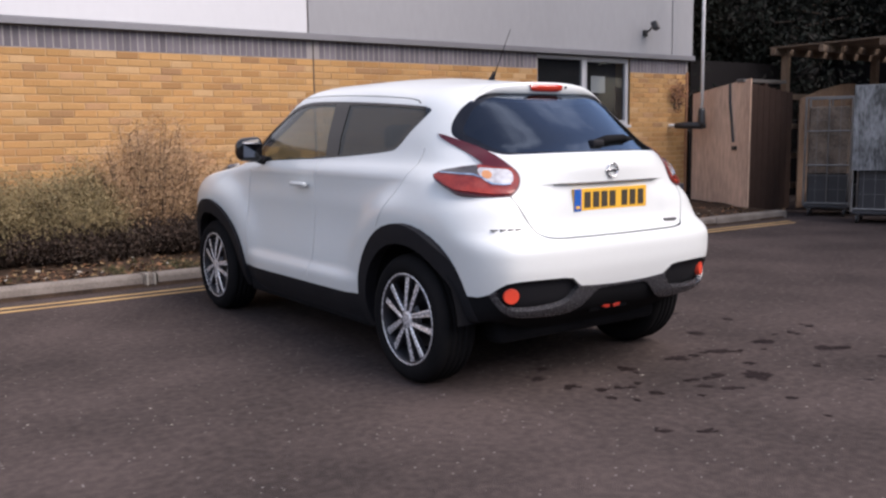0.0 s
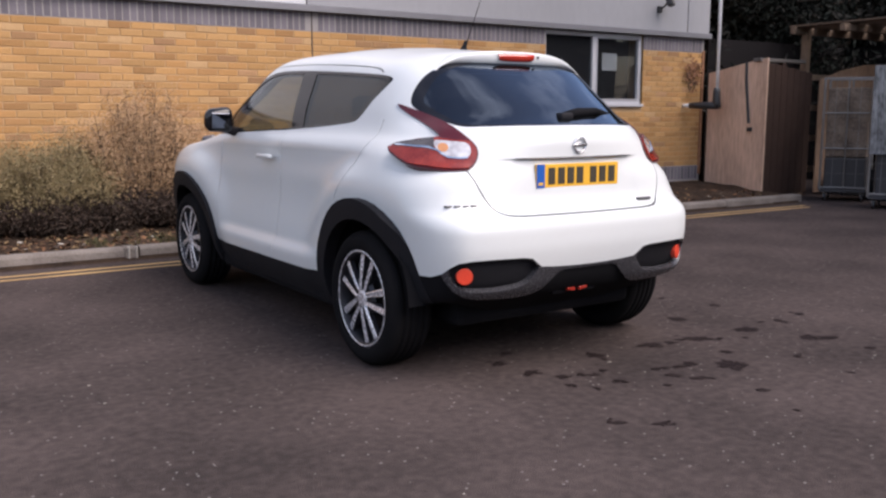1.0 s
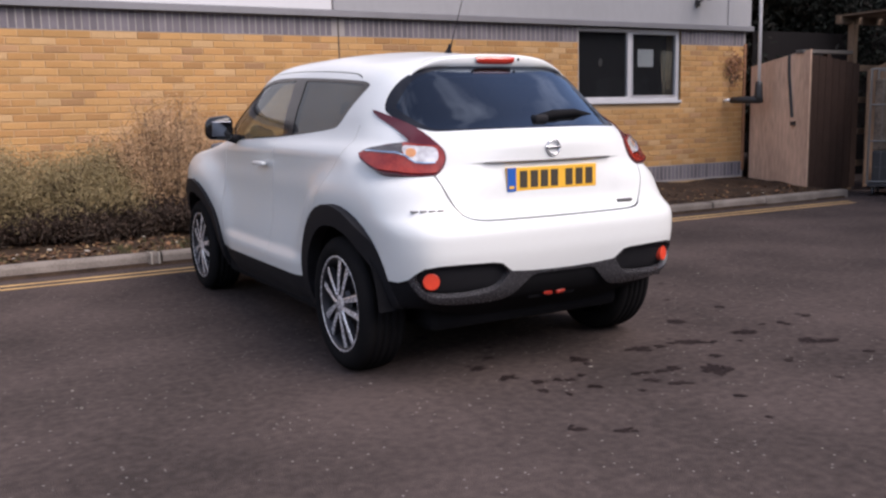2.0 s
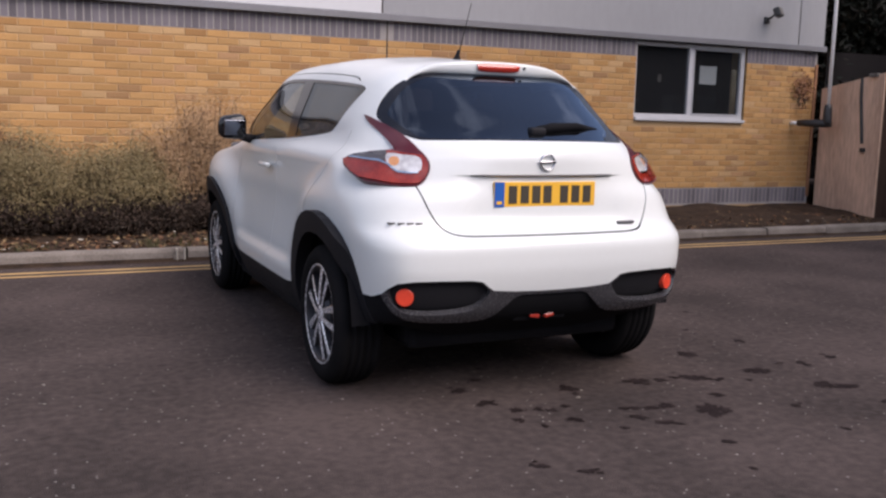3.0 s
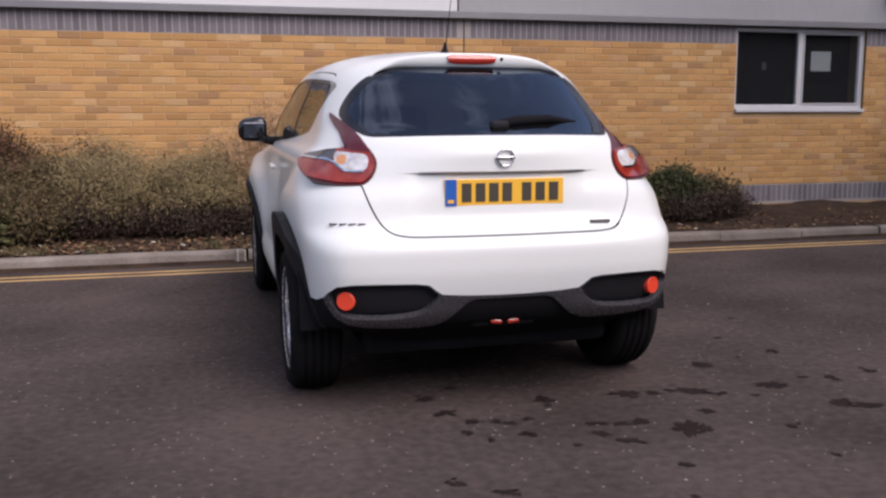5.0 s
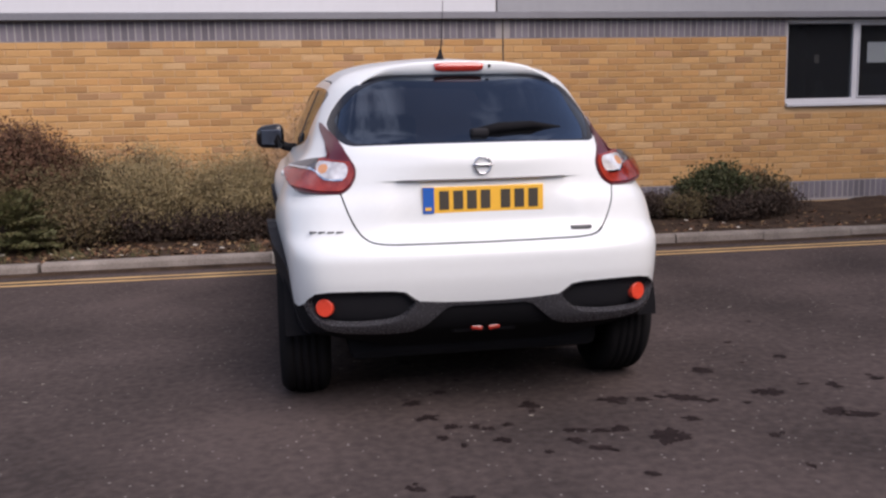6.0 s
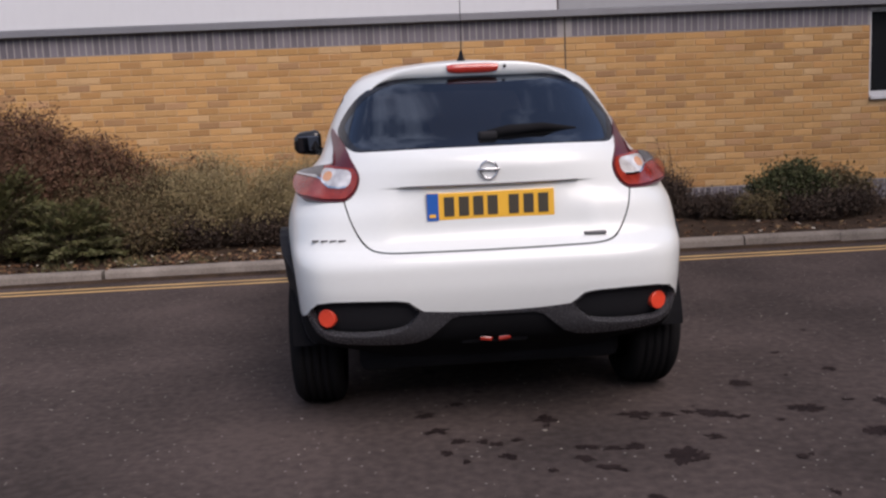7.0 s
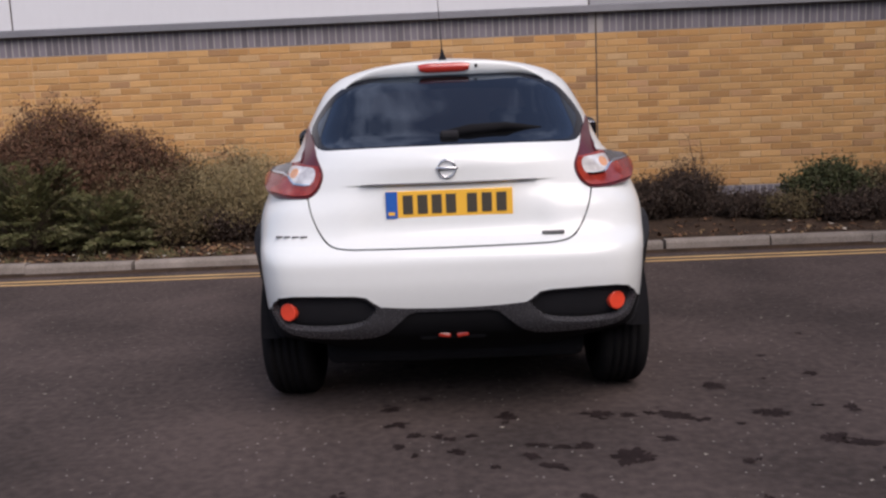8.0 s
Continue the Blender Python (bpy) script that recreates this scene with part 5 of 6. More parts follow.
BUMPER_FOOT = [(.3, .275), (-.25, .275), (-.40, .288), (-.54, .332), (-.66, .372), (-.95, .40), (-.95, .1), (.3, .1)]


def build_shell():
    bm = build_half()
    gaps = [strip(g, .006) for g in DOOR_GAPS]
    gate_gap = strip(GATE_LINE, .007)
    arches = [(circle(0, HUB_Z, ARCH_R), circle(0, HUB_Z + .029, ARCH_OUT)), (circle(WHEELBASE, HUB_Z, ARCH_R), circle(WHEELBASE, HUB_Z + .029, ARCH_OUT))]
    sill = [(-.30, .395), (WHEELBASE + .3, .385), (WHEELBASE + .3, .1), (-.30, .1)]
    for poly, view in ((SIDE_GLASS, "side"), (FRONT_PANE, "side"), (REAR_PANE, "side"), (REAR_EDGE, "rear"), (REAR_GLASS, "rear"), (LAMP, "diag"), (gate_gap, "rear"),
                       (POD, "rear"), (TRIM, "rear"), (DARK_LOW, "rear"), (BUMPER_FOOT, "rear"), (WINDSCREEN, "front"), (sill, "side")):
        cut(bm, poly, view)
    for poly in (LAMP_CLEAR, LAMP_AMBER, LAMP_SMOKE, LAMP_LINE, LAMP_RIM[:len(LAMP) + 1], LAMP_RIM[len(LAMP) + 1:]):
        cut(bm, poly, "diag")
    cut(bm, [(.10, 1.094), (.39, 1.112), (.39, 1.1122), (.10, 1.0942)], "diag")
    cut(bm, [(-.6, .375), (-.1, .375), (-.1, .3752), (-.6, .3752)], "side")
    for g in gaps:
        cut(bm, g, "side")
    for inner, outer in arches:
        cut(bm, inner, "side")
        cut(bm, outer, "side")
    bm.normal_update()
    for v in bm.verts:
        if v.co.x > -1e-5:
            v.normal = Vector((0, v.normal.y, v.normal.z)).normalized()
    regions = {}
    for f in bm.faces:
        c = f.calc_center_median()
        s, r, d = (c.y, c.z), (c.x, c.z), (c.dot(DIAG), c.z)
        sideways = FACING["side"](f, c) and f.normal.x < -.25
        back = FACING["rear"](f, c)
        key = "shell"
        if sideways and any(inside(s, a[0]) for a in arches):
            key = "open"
        elif FACING["diag"](f, c) and (inside(d, LAMP_RIM[:len(LAMP) + 1]) != inside(d, LAMP_RIM[len(LAMP) + 1:])):
            key = "lamp_rim"
        elif FACING["diag"](f, c) and inside(d, LAMP):
            if inside(d, LAMP_LINE):
                key = "lamp_line"
            elif inside(d, LAMP_AMBER):
                key = "lamp_amber"
            elif inside(d, LAMP_CLEAR):
                key = "lamp_clear"
            elif inside(d, LAMP_SMOKE) and not (d[0] < .35 and d[1] > 1.094 + (d[0] - .10) * .062):
                key = "lamp_smoke"
            elif d[1] > 1.094 + (d[0] - .10) * .062:
                key = "lamp_strip"
            else:
                key = "lamp_red"
        elif sideways and any(inside(s, a[1]) for a in arches):
            key = "arch_front" if c.y > 1.2 else "arch_rear"
            if c.y < -.1 and c.z < .375:
                key = "open"
        elif sideways and inside(s, FRONT_PANE):
            key = "front_pane"
        elif sideways and inside(s, REAR_PANE):
            key = "rear_pane"
        elif sideways and inside(s, SIDE_GLASS):
            key = "pillar"
        elif back and inside(r, REAR_GLASS):
            key = "rear_glass"
        elif back and inside(r, REAR_EDGE):
            key = "rear_edge"
        elif sideways and any(inside(s, g) for g in gaps):
            key = "gap%d" % [inside(s, g) for g in gaps].index(True)
        elif back and c.z < 1.0 and inside(r, gate_gap):
            key = "gap"
        elif c.y < -.2 and inside(r, BUMPER_FOOT):
            key = "open"
        elif back and c.y < -.2 and inside(r, POD):
            key = "pod"
        elif back and c.y < -.2 and inside(r, TRIM):
            key = "trim"
        elif back and c.y < -.2 and inside(r, DARK_LOW):
            key = "dark_low"
        elif back and inside(r, GATE):
            key = "gate"
        elif FACING["front"](f, c) and inside(r, WINDSCREEN):
            key = "windscreen"
        elif c.z < .50 and c.y < -.25:
            key = "dark_low"
        elif c.z < .385 + .01 * (c.y < 0.6):
            key = "sill" if c.y < WHEELBASE else "nose_low"
        elif sideways and c.z < 1.14 and 1.08 < c.y < 2.025 and c.z > .40:
            key = "door_front"
        elif sideways and c.z < 1.20 and c.y < 1.08 and c.z > .40 and c.y > .055 + max(0, 1.12 - c.z) * .66:
            key = "door_rear"
        regions.setdefault(key, []).append(f)
    return bm, regions


def panel(name, faces, material, parent, side="both", lift=0.0, edge=0.0, label="", dome=0.0):
    """Makes one panel of the car from faces of the shell: lifted along the normals, with turned-in edges."""
    rise = lift if callable(lift) else (lambda c: lift)
    ids, base, nor = {}, [], []
    for f in faces:
        for v in f.verts:
            if v not in ids:
                ids[v] = len(base)
                base.append(v.co.copy())
                nor.append(v.normal.copy())
    rims = {}
    for f in faces:
        vs = f.verts
        for a, b in zip(vs, list(vs[1:]) + [vs[0]]):
            k = (ids[a], ids[b])
            if (k[1], k[0]) in rims:
                del rims[(k[1], k[0])]
            else:
                rims[k] = True
    on_rim = {i for k in rims for i in k}
    V, F, N = [], [], []
    loops_n = []
    mirrored = {"both": (1, -1), "left": (1,), "right": (-1,)}[side]
    for m in mirrored:
        start = len(V)
        for i, (c, n) in enumerate(zip(base, nor)):
            up = rise(c) + (dome if i not in on_rim else 0.0)
            p = c + n * up
            if abs(c.x) < 1e-5:
                p.x = 0
            V.append((p.x * m, p.y, p.z))
            N.append((n.x * m, n.y, n.z))
        for f in faces:
            idx = [start + ids[v] for v in f.verts]
            F.append(idx if m == 1 else idx[::-1])
            loops_n += [N[i] for i in F[-1]]
        if edge:
            for a, b in rims:
                if abs(base[a].x) < 1e-5 and abs(base[b].x) < 1e-5:
                    continue
                k = len(V)
                la, lb = rise(base[a]), rise(base[b])
                quad = [base[a] + nor[a] * la, base[b] + nor[b] * lb, base[b] + nor[b] * (lb - edge), base[a] + nor[a] * (la - edge)]
                fn = (quad[1] - quad[0]).cross(quad[3] - quad[0])
                fn = (-fn).normalized() if fn.length > 1e-9 else nor[a]
                for p in quad:
                    V.append((p.x * m, p.y, p.z))
                    N.append((fn.x * m, fn.y, fn.z))
                q = [k + 1, k, k + 3, k + 2]
                F.append(q if m == 1 else q[::-1])
                loops_n += [(fn.x * m, fn.y, fn.z)] * 4
    me = from_arrays(name, V, F, material, True)
    if dome == 0.0 and len(me.loops) == len(loops_n):
        me.normals_split_custom_set(loops_n)
    ob = new(name, me)
    ob.parent = parent
    if label:
        tagged(ob, label)
    return ob


def wheel(car, x, y, label):
    """Tyre, rim, five twin spokes and hub; the face looks to -x."""
    out = -1 if x < 0 else 1
    m = Matrix.Translation((x, y, HUB_Z)) @ (Matrix.Diagonal((-1, 1, 1, 1)) if out > 0 else Matrix.Identity(4)) @ pose(0, 0, 0, 14 if y < 1 else 22, 0, 0)

    def put(name, bm, mat, up, lab="", sm=True):
        bm.transform(m)
        bmesh.ops.recalc_face_normals(bm, faces=bm.faces)
        return part(name, bm, mat, up, lab, sm)

    w = part("wheel", lathe(bmesh.new(), [(.012, .02), (.012, .09), (.03, .105), (.03, .02)], "x", 24), M["alloy_dark"], car, label)
    w.data.transform(m)
    prof = [(.018, .232), (.004, .240), (-.004, .25), (-.008, .275), (-.004, .298), (.012, .317), (.026, .327)]
    for a in (.058, .093, .128, .163):
        prof += [(a - .007, .334), (a - .005, .326), (a + .005, .326), (a + .007, .334)]
    prof += [(.196, .327), (.212, .314), (.222, .285), (.220, .25), (.205, .225), (.11, .215)]
    put("tyre", lathe(bmesh.new(), prof, "x", 64, True), M["tyre"], w, "black rubber tyre")
    bm = lathe(bmesh.new(), [(.022, .234), (.006, .236), (.004, .226), (.014, .218), (.06, .210), (.16, .200), (.19, .220), (.20, .230), (.15, .226), (.06, .229)], "x", 64, True)
    put("rim", bm, M["alloy_dark"], w, "dark rim barrel")
    put("rim_lip", lathe(bmesh.new(), [(.020, .2365), (.0035, .2385), (.001, .232), (.008, .226), (.030, .2235)], "x", 64), M["alloy"], w, "silver alloy rim lip")
    put("brake_disc", lathe(bmesh.new(), [(.085, .03), (.085, .15), (.10, .15), (.10, .03)], "x", 36, True), M["alloy_dark"], w, "grey brake disc", False)
    put("backplate", lathe(bmesh.new(), [(.150, .03), (.150, .19), (.205, .222), (.207, .224)], "x", 36), M["liner"], w, "dark backplate", False)
    for k in range(5):
        for s in (-1, 1):
            bm = bmesh.new()
            pts = [(.040, .015), (.09, .023), (.15, .034), (.224, .047)]
            rows = []
            for r, off in pts:
                c = s * (off + .004)
                hw = .0105 + .0080 * (r - .040) / .172
                face = .012 + .010 * math.cos((r - .045) / .167 * math.pi * .5)
                face = .026 - face
                rows.append([bm.verts.new(p) for p in ((face + .030, c - hw - .004, r), (face + .002, c - hw, r), (face - .001 + .005 * (s > 0), c - hw * .55, r), (face - .001 + .005 * (s < 0), c + hw * .55, r), (face + .003, c + hw, r), (face + .030, c + hw + .004, r))])
            for a, b in zip(rows, rows[1:]):
                for i in range(5):
                    bm.faces.new((a[i], a[i + 1], b[i + 1], b[i]))
            bm.transform(pose(0, 0, 0, 72 * k, 0, 0))
            sp = put("spoke", bm, M["alloy"], w, "", False)
            # Spoke sides get the dark alloy: shade of the gaps as colour.
            sp.data.materials.append(M["alloy_dark"])
            for i, f in enumerate(sp.data.polygons):
                f.material_index = 1 if i % 5 in (0, 4) else 0
    put("centre_cap", lathe(bmesh.new(), [(.03, .05), (.012, .046), (.006, .038), (.004, .028), (.004, .002)], "x", 28), M["alloy"], w, "silver centre cap")


def seat(parent, x, y, wide, high, lab):
    bm = bmesh.new()
    box(bm, (x - wide / 2, y - .25, .42), (x + wide / 2, y + .27, .62), .05, 3)
    s = part("seat", bm, M["seat_cloth"], parent, lab, True)
    bm = bmesh.new()
    box(bm, (-wide / 2, -.07, 0), (wide / 2, .06, high - .6), .055, 3, pose(x, y - .27, .58, 12))
    part("backrest", bm, M["seat_cloth"], s, "", True)
    n = 1 if wide < .7 else 2
    for k in range(n):
        cx = x if n == 1 else x + (-.33 if k == 0 else .33)
        bm = bmesh.new()
        box(bm, (cx - .125, y - .44, high + .04), (cx + .125, y - .34, high + .20), .045, 3)
        part("headrest", bm, M["seat_cloth"], s, "", True)
        part("headrest_post", tubed([(cx, y - .39, high - .1), (cx, y - .39, high + .06)], .012, 6), M["chrome"], s)
    return s


def build_car():
    car = thing("car", (0, 0, 0), "white small crossover car with black cladding, parked on the asphalt", "car")
    bm, reg = build_shell()
    get = lambda k: reg.get(k, [])
    P = M["paint"]
    panel("body", get("shell"), P, car, "both", 0, .014, "white painted body shell")
    panel("gate_seal", get("gap"), M["liner"], car, "both", -.013, 0, "dark tailgate seal")
    for s in ("left", "right"):
        for k in range(len(DOOR_GAPS)):
            panel("door_seal", get("gap%d" % k), M["liner"], car, s, -.013, 0, "dark shut-line seal")
        panel("sill", get("sill"), M["car_black"], car, s, -.004, .01, "black sill cladding")
    panel("front_bumper_foot", get("nose_low"), M["car_black"], car, "both", -.004, .01, "black front bumper foot")
    gate = panel("tailgate", get("gate"), P, car, "both", 0, .014, "white tailgate")
    panel("rear_window", get("rear_glass"), M["privacy"], gate, "both", -.002, .004, "dark tinted rear window")
    panel("window_border", get("rear_edge"), M["border"], gate, "both", -.001, .006, "black ceramic border")
    panel("rear_bumper", get("dark_low"), M["liner"], car, "both", -.004, .03, "black textured lower bumper")
    for s in ("left", "right"):
        panel("bumper_pocket", get("pod"), M["car_black"], car, s, -.022, 0, "black bumper pocket")
    panel("bumper_trim", get("trim"), M["bumper_sheen"], car, "both", lambda c: .004 + .013 * smooth(.52, .43, c.z) * smooth(.15, .30, abs(c.x)), .03, "satin dark grey bumper trim", .0005)
    panel("windscreen", get("windscreen"), M["clear_glass"], car, "both", -.003, .004, "clear windscreen")
    for s in ("left", "right"):
        d1 = panel("front_door", get("door_front"), P, car, s, 0, .014, "white front door")
        d2 = panel("rear_door", get("door_rear"), P, car, s, 0, .014, "white rear door")
        panel("window_surround", get("pillar"), M["gloss_black"], car, s, .001, .006, "gloss black window surround")
        panel("door_window", get("front_pane"), M["tinted"], d1, s, -.003, .004, "tinted front door glass")
        panel("door_window", get("rear_pane"), M["privacy_side"], d2, s, -.003, .004, "dark rear door glass")
        panel("arch_cladding", get("arch_rear"), M["car_black"], car, s, lambda c: .042 - .041 * smooth(-.24, -.40, c.y), .07, "black rear wheel arch cladding")
        panel("arch_cladding", get("arch_front"), M["car_black"], car, s, .024, .06, "black front wheel arch cladding")
        lamp = panel("tail_lamp", get("lamp_red"), M["lamp_red"], car, s, lamp_lift(.013), .07, "red tail lamp lens")
        panel("lamp_strip", get("lamp_strip"), M["lamp_dark_red"], lamp, s, .006, .02, "dark red boomerang strip")
        panel("reversing_lens", get("lamp_clear"), M["lamp_clear"], lamp, s, lamp_lift(.013), .03, "clear reversing lens")
        panel("indicator_lens", get("lamp_amber"), M["lamp_amber"], lamp, s, lamp_lift(.014), .03, "amber indicator lens")
        panel("lamp_line", get("lamp_line"), M["chrome"], lamp, s, lamp_lift(.018), .03, "thin silver line")
        panel("lamp_rim", get("lamp_rim"), M["lamp_dark_red"], lamp, s, lamp_lift(.006), .06, "dark red lamp rim")
        panel("smoked_lens", get("lamp_smoke"), M["lamp_smoke"], lamp, s, lamp_lift(.016), .07, "smoked lamp tip")
    # dark lining inside the cabin
    solid_faces = [f for k in ("shell", "gate", "dark_low", "pod", "trim", "sill", "door_front", "door_rear", "pillar", "gap", "gap0", "gap1", "gap2", "nose_low", "rear_edge") for f in get(k)]
    panel("lining", solid_faces, M["cabin"], car, "both", -.03, 0, "dark cabin lining")
    bm.free()

    # roof spoiler with brake lamp
    sb = bmesh.new()
    rows = []
    for k in range(45):
        x = -.47 + .94 * k / 44
        u = abs(x) / .47
        h = .064 * (1 - .97 * u ** 3)
        zt = ease([0, .32, .432, .475], [1.476, 1.474, 1.452, 1.434], abs(x)) + h
        over = .004
        yr = rear_at(x, zt - h) - over
        prof = [(yr + .42, zt - .012 - .012 * u), (yr + .22, zt + .003 - .010 * u), (yr + .09, zt + .004 - .004 * u), (yr + .02, zt + .0015), (yr + .004, zt - .003), (yr, zt - .011), (yr + .004, zt - h * .6), (yr + .012, zt - h + .004), (yr + .022, zt - h), (yr + .14, zt - h + .010)]
        rows.append([sb.verts.new((x, y, z)) for y, z in prof])
    for a, b in zip(rows, rows[1:]):
        for i in range(len(a) - 1):
            sb.faces.new((a[i], a[i + 1], b[i + 1], b[i]))
    sb.faces.new(rows[0][::-1])
    sb.faces.new(rows[-1])
    bmesh.ops.recalc_face_normals(sb, faces=sb.faces)
    spoiler = part("spoiler", sb, P, car, "white roof spoiler", True)
    BRAKE_Y = rear_at(.06, 1.477) - .012
    bl = bmesh.new()
    prev = None
    for k in range(13):
        x = -.12 + .235 * k / 12
        e = 1 - abs(2 * k / 12 - 1) ** 6 * .35
        ring = [bl.verts.new(p) for p in ((x, BRAKE_Y + .012, 1.512 + .021 * e), (x, BRAKE_Y, 1.512 + .018 * e), (.95 * x, BRAKE_Y + .001, 1.512 - .019 * e), (.94 * x, BRAKE_Y + .02, 1.512 - .024 * e))]
        if prev:
            for i in range(3):
                bl.faces.new((prev[i], prev[i + 1], ring[i + 1], ring[i]))
        prev = ring
    bmesh.ops.recalc_face_normals(bl, faces=bl.faces)
    part("brake_light", bl, M["brake_red"], spoiler, "red high-level brake light", True)
    part("washer_jet", boxed((.136, BRAKE_Y + .004, 1.508), (.150, BRAKE_Y + .03, 1.522), .004), M["car_black"], spoiler, "black washer jet")

    # aerial
    part("aerial_base", tubed([(-.010, .352, 1.552), (-.010, .347, 1.575), (-.010, .340, 1.595), (-.011, .328, 1.625)], [.030, .024, .013, .006], 12), M["car_black"], car, "black aerial base", True)
    part("aerial", tubed([(-.010, .335, 1.58), (-.012, .30, 1.64), (-.016, .235, 1.74), (-.022, .165, 1.845)], [.006, .0028, .002, .0018], 8), M["car_black"], car, "black whip aerial", True)

    # rear wiper
    wip = part("wiper", tubed([(.01, -.472, 1.215), (.10, -.462, 1.232), (.25, -.437, 1.240), (.40, -.372, 1.226)], [.020, .022, .017, .007], 8), M["liner"], gate, "black rear wiper", True)
    part("wiper_hub", boxed((-.03, -.50, 1.195), (.05, -.45, 1.232), .012), M["car_black"], wip)
    part("wiper_blade", tubed([(.02, -.468, 1.190), (.20, -.446, 1.205), (.43, -.355, 1.212)], [.010, .012, .006], 6), M["gloss_black"], wip)

    # chrome strip, badges and plate
    st = bmesh.new()
    prev = None
    for k in range(25):
        x = -.362 + .724 * k / 24
        y, h = rear_at(x, 1.0235), .0036 * (1 - abs(k / 12 - 1) ** 8 * .7)
        ring = [st.verts.new(p) for p in ((x, y + .012, 1.0235 + h), (x, y - .007, 1.0235 + h), (x, y - .009, 1.0235), (x, y - .007, 1.0235 - h), (x, y + .012, 1.0235 - h))]
        for i in range(4 if prev else 0):
            st.faces.new((prev[i], prev[i + 1], ring[i + 1], ring[i]))
        if k in (0, 24):
            st.faces.new(ring)
        prev = ring
    bmesh.ops.recalc_face_normals(st, faces=st.faces)
    part("chrome_strip", st, M["trim_grey"], gate, "thin grey strip")
    ring = bmesh.new()
    lathe(ring, [(-.004, .031), (-.008, .035), (-.004, .039), (.004, .038), (.004, .032)], "y", 40, True)
    box(ring, (-.044, -.007, -.005), (.044, .003, .006), .003)
    ring.transform(pose(-.005, -.604, 1.080))
    part("badge", ring, M["chrome"], gate, "plain chrome ring badge", True)
    for k in range(4):
        x = -.728 + k * .036
        y = rear_at(x + .013, .822) - .002
        part("letter_bar", boxed((x, y - .004, .8175), (x + .030, y + .03, .8250), .0015), M["trim_grey"], car, "small grey bar")
    part("trim_badge", boxed((.372, -.629, .800), (.462, -.598, .814), .003), M["trim_grey"], gate, "small grey bar badge")
    plate = part("number_plate", boxed((-.260, -.597, .884), (.258, -.579, .994), .003), M["plate_yellow"], gate, "yellow number plate with plain bars")
    part("blue_band", boxed((-.2595, -.5995, .8845), (-.212, -.5971, .9935)), M["plate_blue"], plate, "blue end band")
    part("band_mark", boxed((-.250, -.6012, .897), (-.224, -.5996, .910)), M["plate_yellow"], plate, "small pale mark")
    for x in (-.192, -.132, -.074, -.016, .070, .130, .190):
        part("plate_bar", boxed((x + .002, -.5996, .900), (x + .043, -.5971, .977)), M["plate_ink"], plate, "plain dark bar")

    # reflectors, fog lamp, exhaust
    for s in (-1, 1):
        rb = bmesh.new()
        lathe(rb, [(-.004, .0), (-.004, .034), (-.002, .037), (.02, .037)], "y", 28)
        rx = .682 if s < 0 else .670
        rb.transform(pose(s * rx, rear_at(rx, .516) + .012, .516, 0, 0, s * 24))
        part("reflector", rb, M["reflector"], car, "round orange-red reflector", False)
    for a, b, t in ((-.075, -.008, 8), (.0, .068, -8)):
        fb = boxed((-.026, -.014, -.010), (.026, .014, .010), .006)
        fb.transform(pose((a + b) / 2, -.596, .392, 0, t, 0))
        part("fog_lamp", fb, M["brake_red"], car, "small red fog lamp")
    part("fog_housing", boxed((-.15, -.590, .365), (.14, -.45, .42), .02), M["liner"], car)

    # front indicator lamps on the wings
    for s in (-1, 1):
        fl = bmesh.new()
        box(fl, (-.05, -.17, -.022), (.05, .13, .022), .02, 3)
        fl.transform(pose(s * .70, 2.62, 1.035, -8, s * 10, s * 12))
        part("front_lamp", fl, M["lamp_smoke"], car, "smoked front indicator lamp", True)

    # door handles
    for s in (-1, 1):
        hb = bmesh.new()
        box(hb, (-.012, -.095, -.013), (.020, .095, .013), .010, 3)
        hb.transform(pose(s * .835, 1.245, .978, 0, -s * 4, 0))
        part("door_handle", hb, P, car, "white door handle", True)

    # mirrors
    for s in (-1, 1):
        mb = bmesh.new()
        box(mb, (-.102, -.050, -.082), (.092, .060, .082), .046, 6)
        for v in mb.verts:
            v.co.x *= 1 - .20 * smooth(-.05, .06, v.co.y)
            v.co.z *= 1 - .18 * smooth(0, .08, v.co.y)
            v.co.z -= .022 * smooth(0, .1, s * v.co.x) * (1 if v.co.z > 0 else -.6)
        mb.transform(pose(s * (.904 if s < 0 else .905), 1.80, 1.190, 3, 0, -4 if s < 0 else 6))
        mir = part("door_mirror", mb, M["gloss_black"], car, "gloss black door mirror", True)
        part("mirror_foot", tubed([(s * .735, 1.86, 1.105), (s * .80, 1.845, 1.118), (s * .86, 1.825, 1.14)], [.035, .028, .03], 10), M["car_black"], mir, "", True)
        gb = boxed((-.066, -.054, -.048), (.066, -.046, .048), .003)
        gb.transform(pose(s * (.904 if s < 0 else .905), 1.80, 1.190, 7, 0, 3 if s < 0 else 6))
        part("mirror_glass", gb, M["mirror"], mir, "mirror glass")

    # wheels and what is behind them
    for x, y, lab in ((-.870, -.006, "rear alloy wheel"), (.870, -.006, "rear alloy wheel"), (-.884, WHEELBASE, "front alloy wheel"), (.884, WHEELBASE, "front alloy wheel")):
        wheel(car, x, y, lab)
        s = -1 if x < 0 else 1
        lb = bmesh.new()
        rows = []
        for k in range(25):
            a = math.pi * (.05 + .93 * k / 24)
            c, z = y + .415 * math.cos(a), HUB_Z + .415 * math.sin(a)
            rows.append((lb.verts.new((s * .845, c, z)), lb.verts.new((s * .56, c, z))))
        for a, b in zip(rows, rows[1:]):
            lb.faces.new((a[0], b[0], b[1], a[1]))
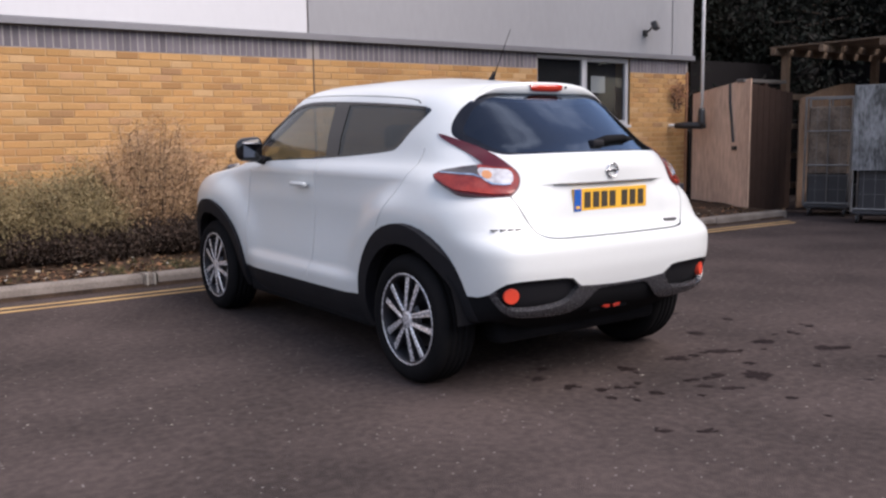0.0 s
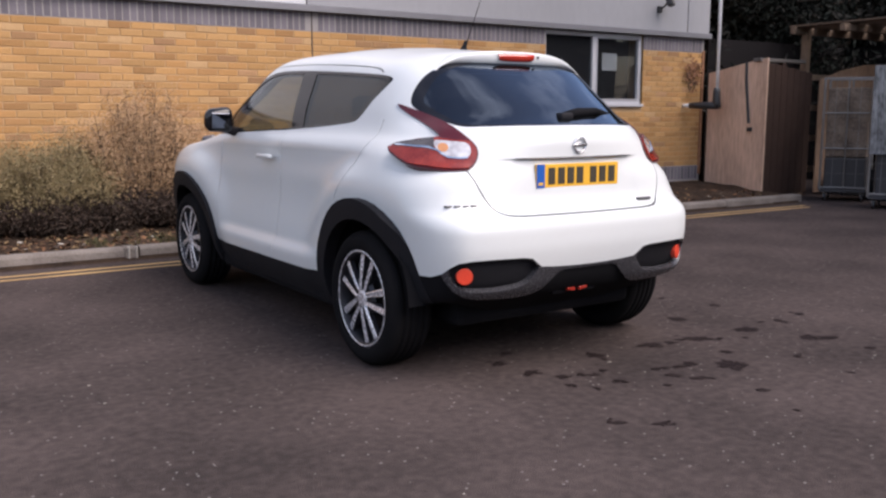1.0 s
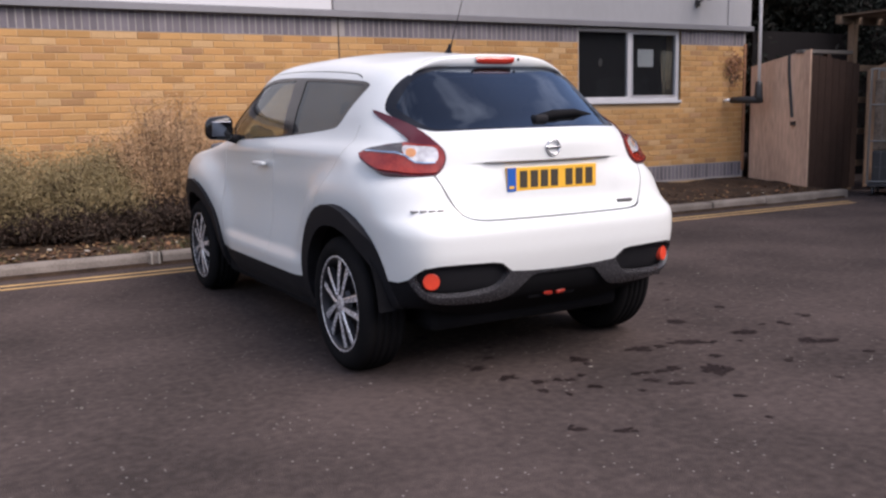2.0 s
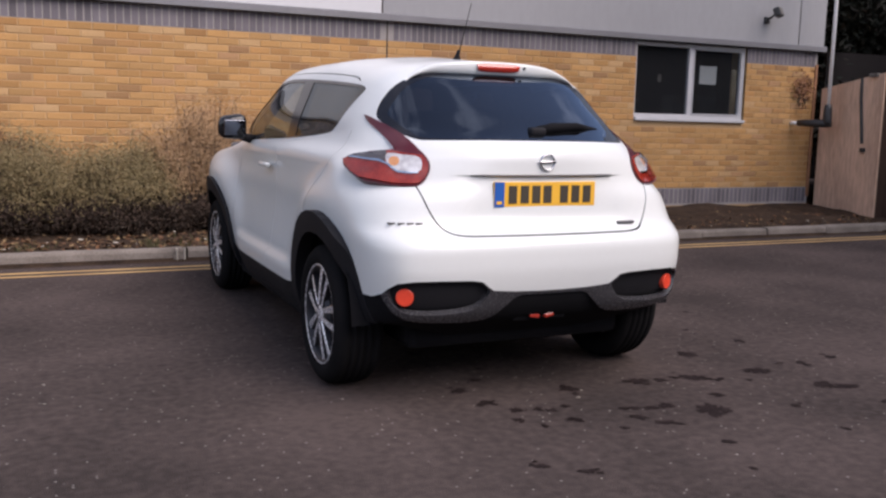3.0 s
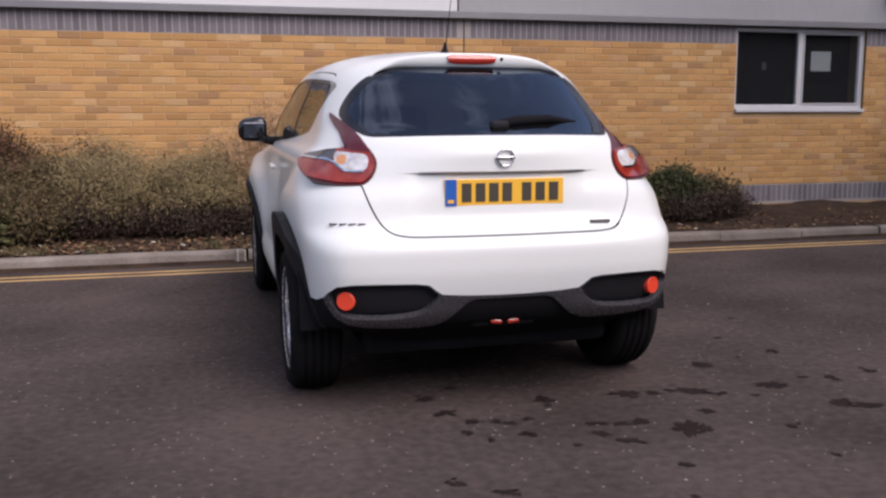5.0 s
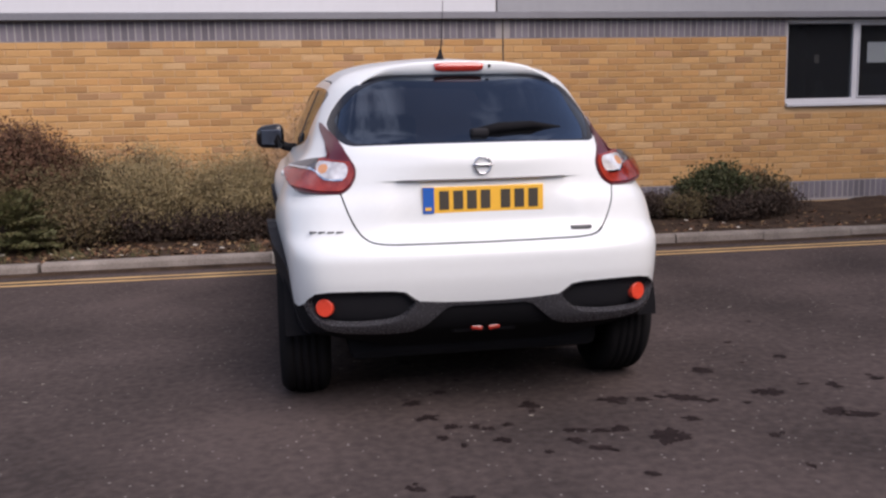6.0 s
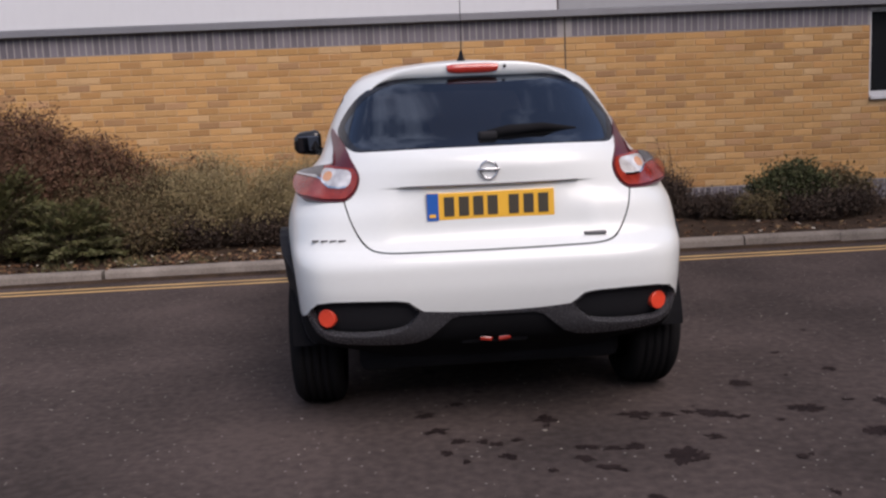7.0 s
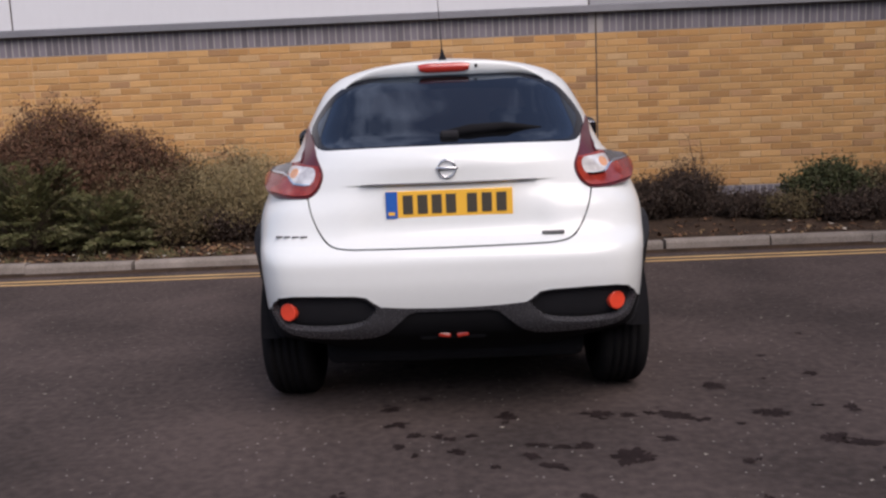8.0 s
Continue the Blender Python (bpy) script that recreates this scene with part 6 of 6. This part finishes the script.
        lb.faces.new([r[1] for r in rows])
        part("wheel_well", lb, M["liner"], car, "black wheel well liner")
    ub = bmesh.new()
    box(ub, (-.57, -.40, .22), (.57, 3.15, .42), .04)
    box(ub, (-.80, .43, .20), (.80, 2.10, .36), .03)
    part("underbody", ub, M["liner"], car, "dark underbody")
    part("axle", tubed([(-.70, 0, HUB_Z - .03), (0, .02, .27), (.70, 0, HUB_Z - .03)], .045, 10), M["liner"], car)

    # cabin
    cab = part("cabin_floor", boxed((-.70, -.42, .36), (.70, 2.2, .42)), M["cabin"], car)
    part("dashboard", boxed((-.68, 1.75, .70), (.68, 2.25, 1.03), .08, 3), M["cabin"], cab, "", True)
    part("parcel_shelf", boxed((-.62, -.44, 1.02), (.62, .02, 1.05), .01), M["cabin"], cab)
    wh = lathe(bmesh.new(), [(.018 * math.cos(a), .175 + .018 * math.sin(a)) for a in (2 * math.pi * k / 8 for k in range(8))], "y", 28, True)
    wh.transform(pose(.35, 1.62, 1.0, 24))
    part("steering_wheel", wh, M["cabin"], cab, "", True)
    seat(cab, -.36, 1.15, .50, 1.13, "dark cloth front seat")
    seat(cab, .36, 1.15, .50, 1.13, "dark cloth front seat")
    seat(cab, 0, .32, 1.2, 1.10, "dark cloth rear bench")

    car.matrix_world = pose(CAR_X, CAR_Y, 0, 0, 0, CAR_TURN)
    return car


build_car()


# ---- bricks of the wall, laid last ----
def brick_mesh(w, h, material, name):
    bm = bmesh.new()
    b = 0.004
    front = [bm.verts.new(p) for p in ((b, 0, b), (w - b, 0, b), (w - b, 0, h - b), (b, 0, h - b))]
    edge = [bm.verts.new(p) for p in ((0, 0.004, 0), (w, 0.004, 0), (w, 0.004, h), (0, 0.004, h))]
    back = [bm.verts.new(p) for p in ((0, 0.03, 0), (w, 0.03, 0), (w, 0.03, h), (0, 0.03, h))]
    bm.faces.new(front)
    for a, c in ((front, edge), (edge, back)):
        for k in range(4):
            bm.faces.new((a[k], c[k], c[(k + 1) % 4], a[(k + 1) % 4]))
    bmesh.ops.recalc_face_normals(bm, faces=bm.faces)
    return mesh_of(name, bm, material)


def lay_bricks():
    wall = bpy.data.objects["wall_north"]
    rng = random.Random(21)
    whole = brick_mesh(0.215, 0.065, M["brick"], "brick")
    tall = brick_mesh(0.065, 0.205, M["blue_brick"], "soldier_brick")
    V, F, SV, SF = [], [], [], []

    def joined(verts, faces, me, x, y, z, sx=1.0):
        k = len(verts)
        for v in me.vertices:
            verts.append((x + v.co.x * sx, y + v.co.y, z + v.co.z))
        for p in me.polygons:
            faces.append(tuple(k + i for i in p.vertices))

    made = 0
    for row in range(23):
        z = BRICK_LOW + 0.005 + row * 0.075
        x = WALL_START + (0.1125 if row % 2 else 0.0)
        while x < WALL_END - 0.06:
            x0, x1 = x, min(x + 0.215, WALL_END - 0.04)
            x += 0.225
            clips = [(WIN_X0, WIN_X1)] if z + 0.065 > WIN_Z0 - 0.002 else []
            clips += [(4.914, 4.926), (-1.336, -1.324)]
            spans = [(x0, x1)]
            for a, b in clips:
                spans = [s for p, q in spans for s in ((p, min(q, a)), (max(p, b), q)) if s[1] - s[0] > 0.025]
            for p, q in spans:
                y = WALL_Y + rng.uniform(-0.0015, 0.002)
                if 5.2 < p and q < 8.1 and q - p > 0.21 and made < 300:
                    ob = new("brick", whole)
                    ob.parent = wall
                    ob.location = (p, y, z)
                    made += 1
                else:
                    joined(V, F, whole, p, y, z, (q - p) / 0.215)
    x = WALL_START
    while x < WALL_END - 0.07:
        if not (WIN_X0 - 0.066 < x < WIN_X1) and abs(x + 0.03 - 4.92) > 0.04:
            y = WALL_Y + rng.uniform(-0.0015, 0.002)
            if x > -3.0:
                ob = new("soldier_brick", tall)
                ob.parent = wall
                ob.location = (x, y, BRICK_HIGH + 0.008)
            else:
                joined(SV, SF, tall, x, y, BRICK_HIGH + 0.008)
        joined(SV, SF, tall, x, WALL_Y + rng.uniform(-0.0015, 0.002), BRICK_LOW - 0.213)
        x += 0.075
    ob = tagged(new("bricks", from_arrays("bricks", V, F, M["brick"])), "buff brickwork", kind="stuff")
    ob.parent = wall
    ob = tagged(new("soldier_bricks", from_arrays("soldier_bricks", SV, SF, M["blue_brick"])), "blue-grey soldier bricks", kind="stuff")
    ob.parent = wall


lay_bricks()
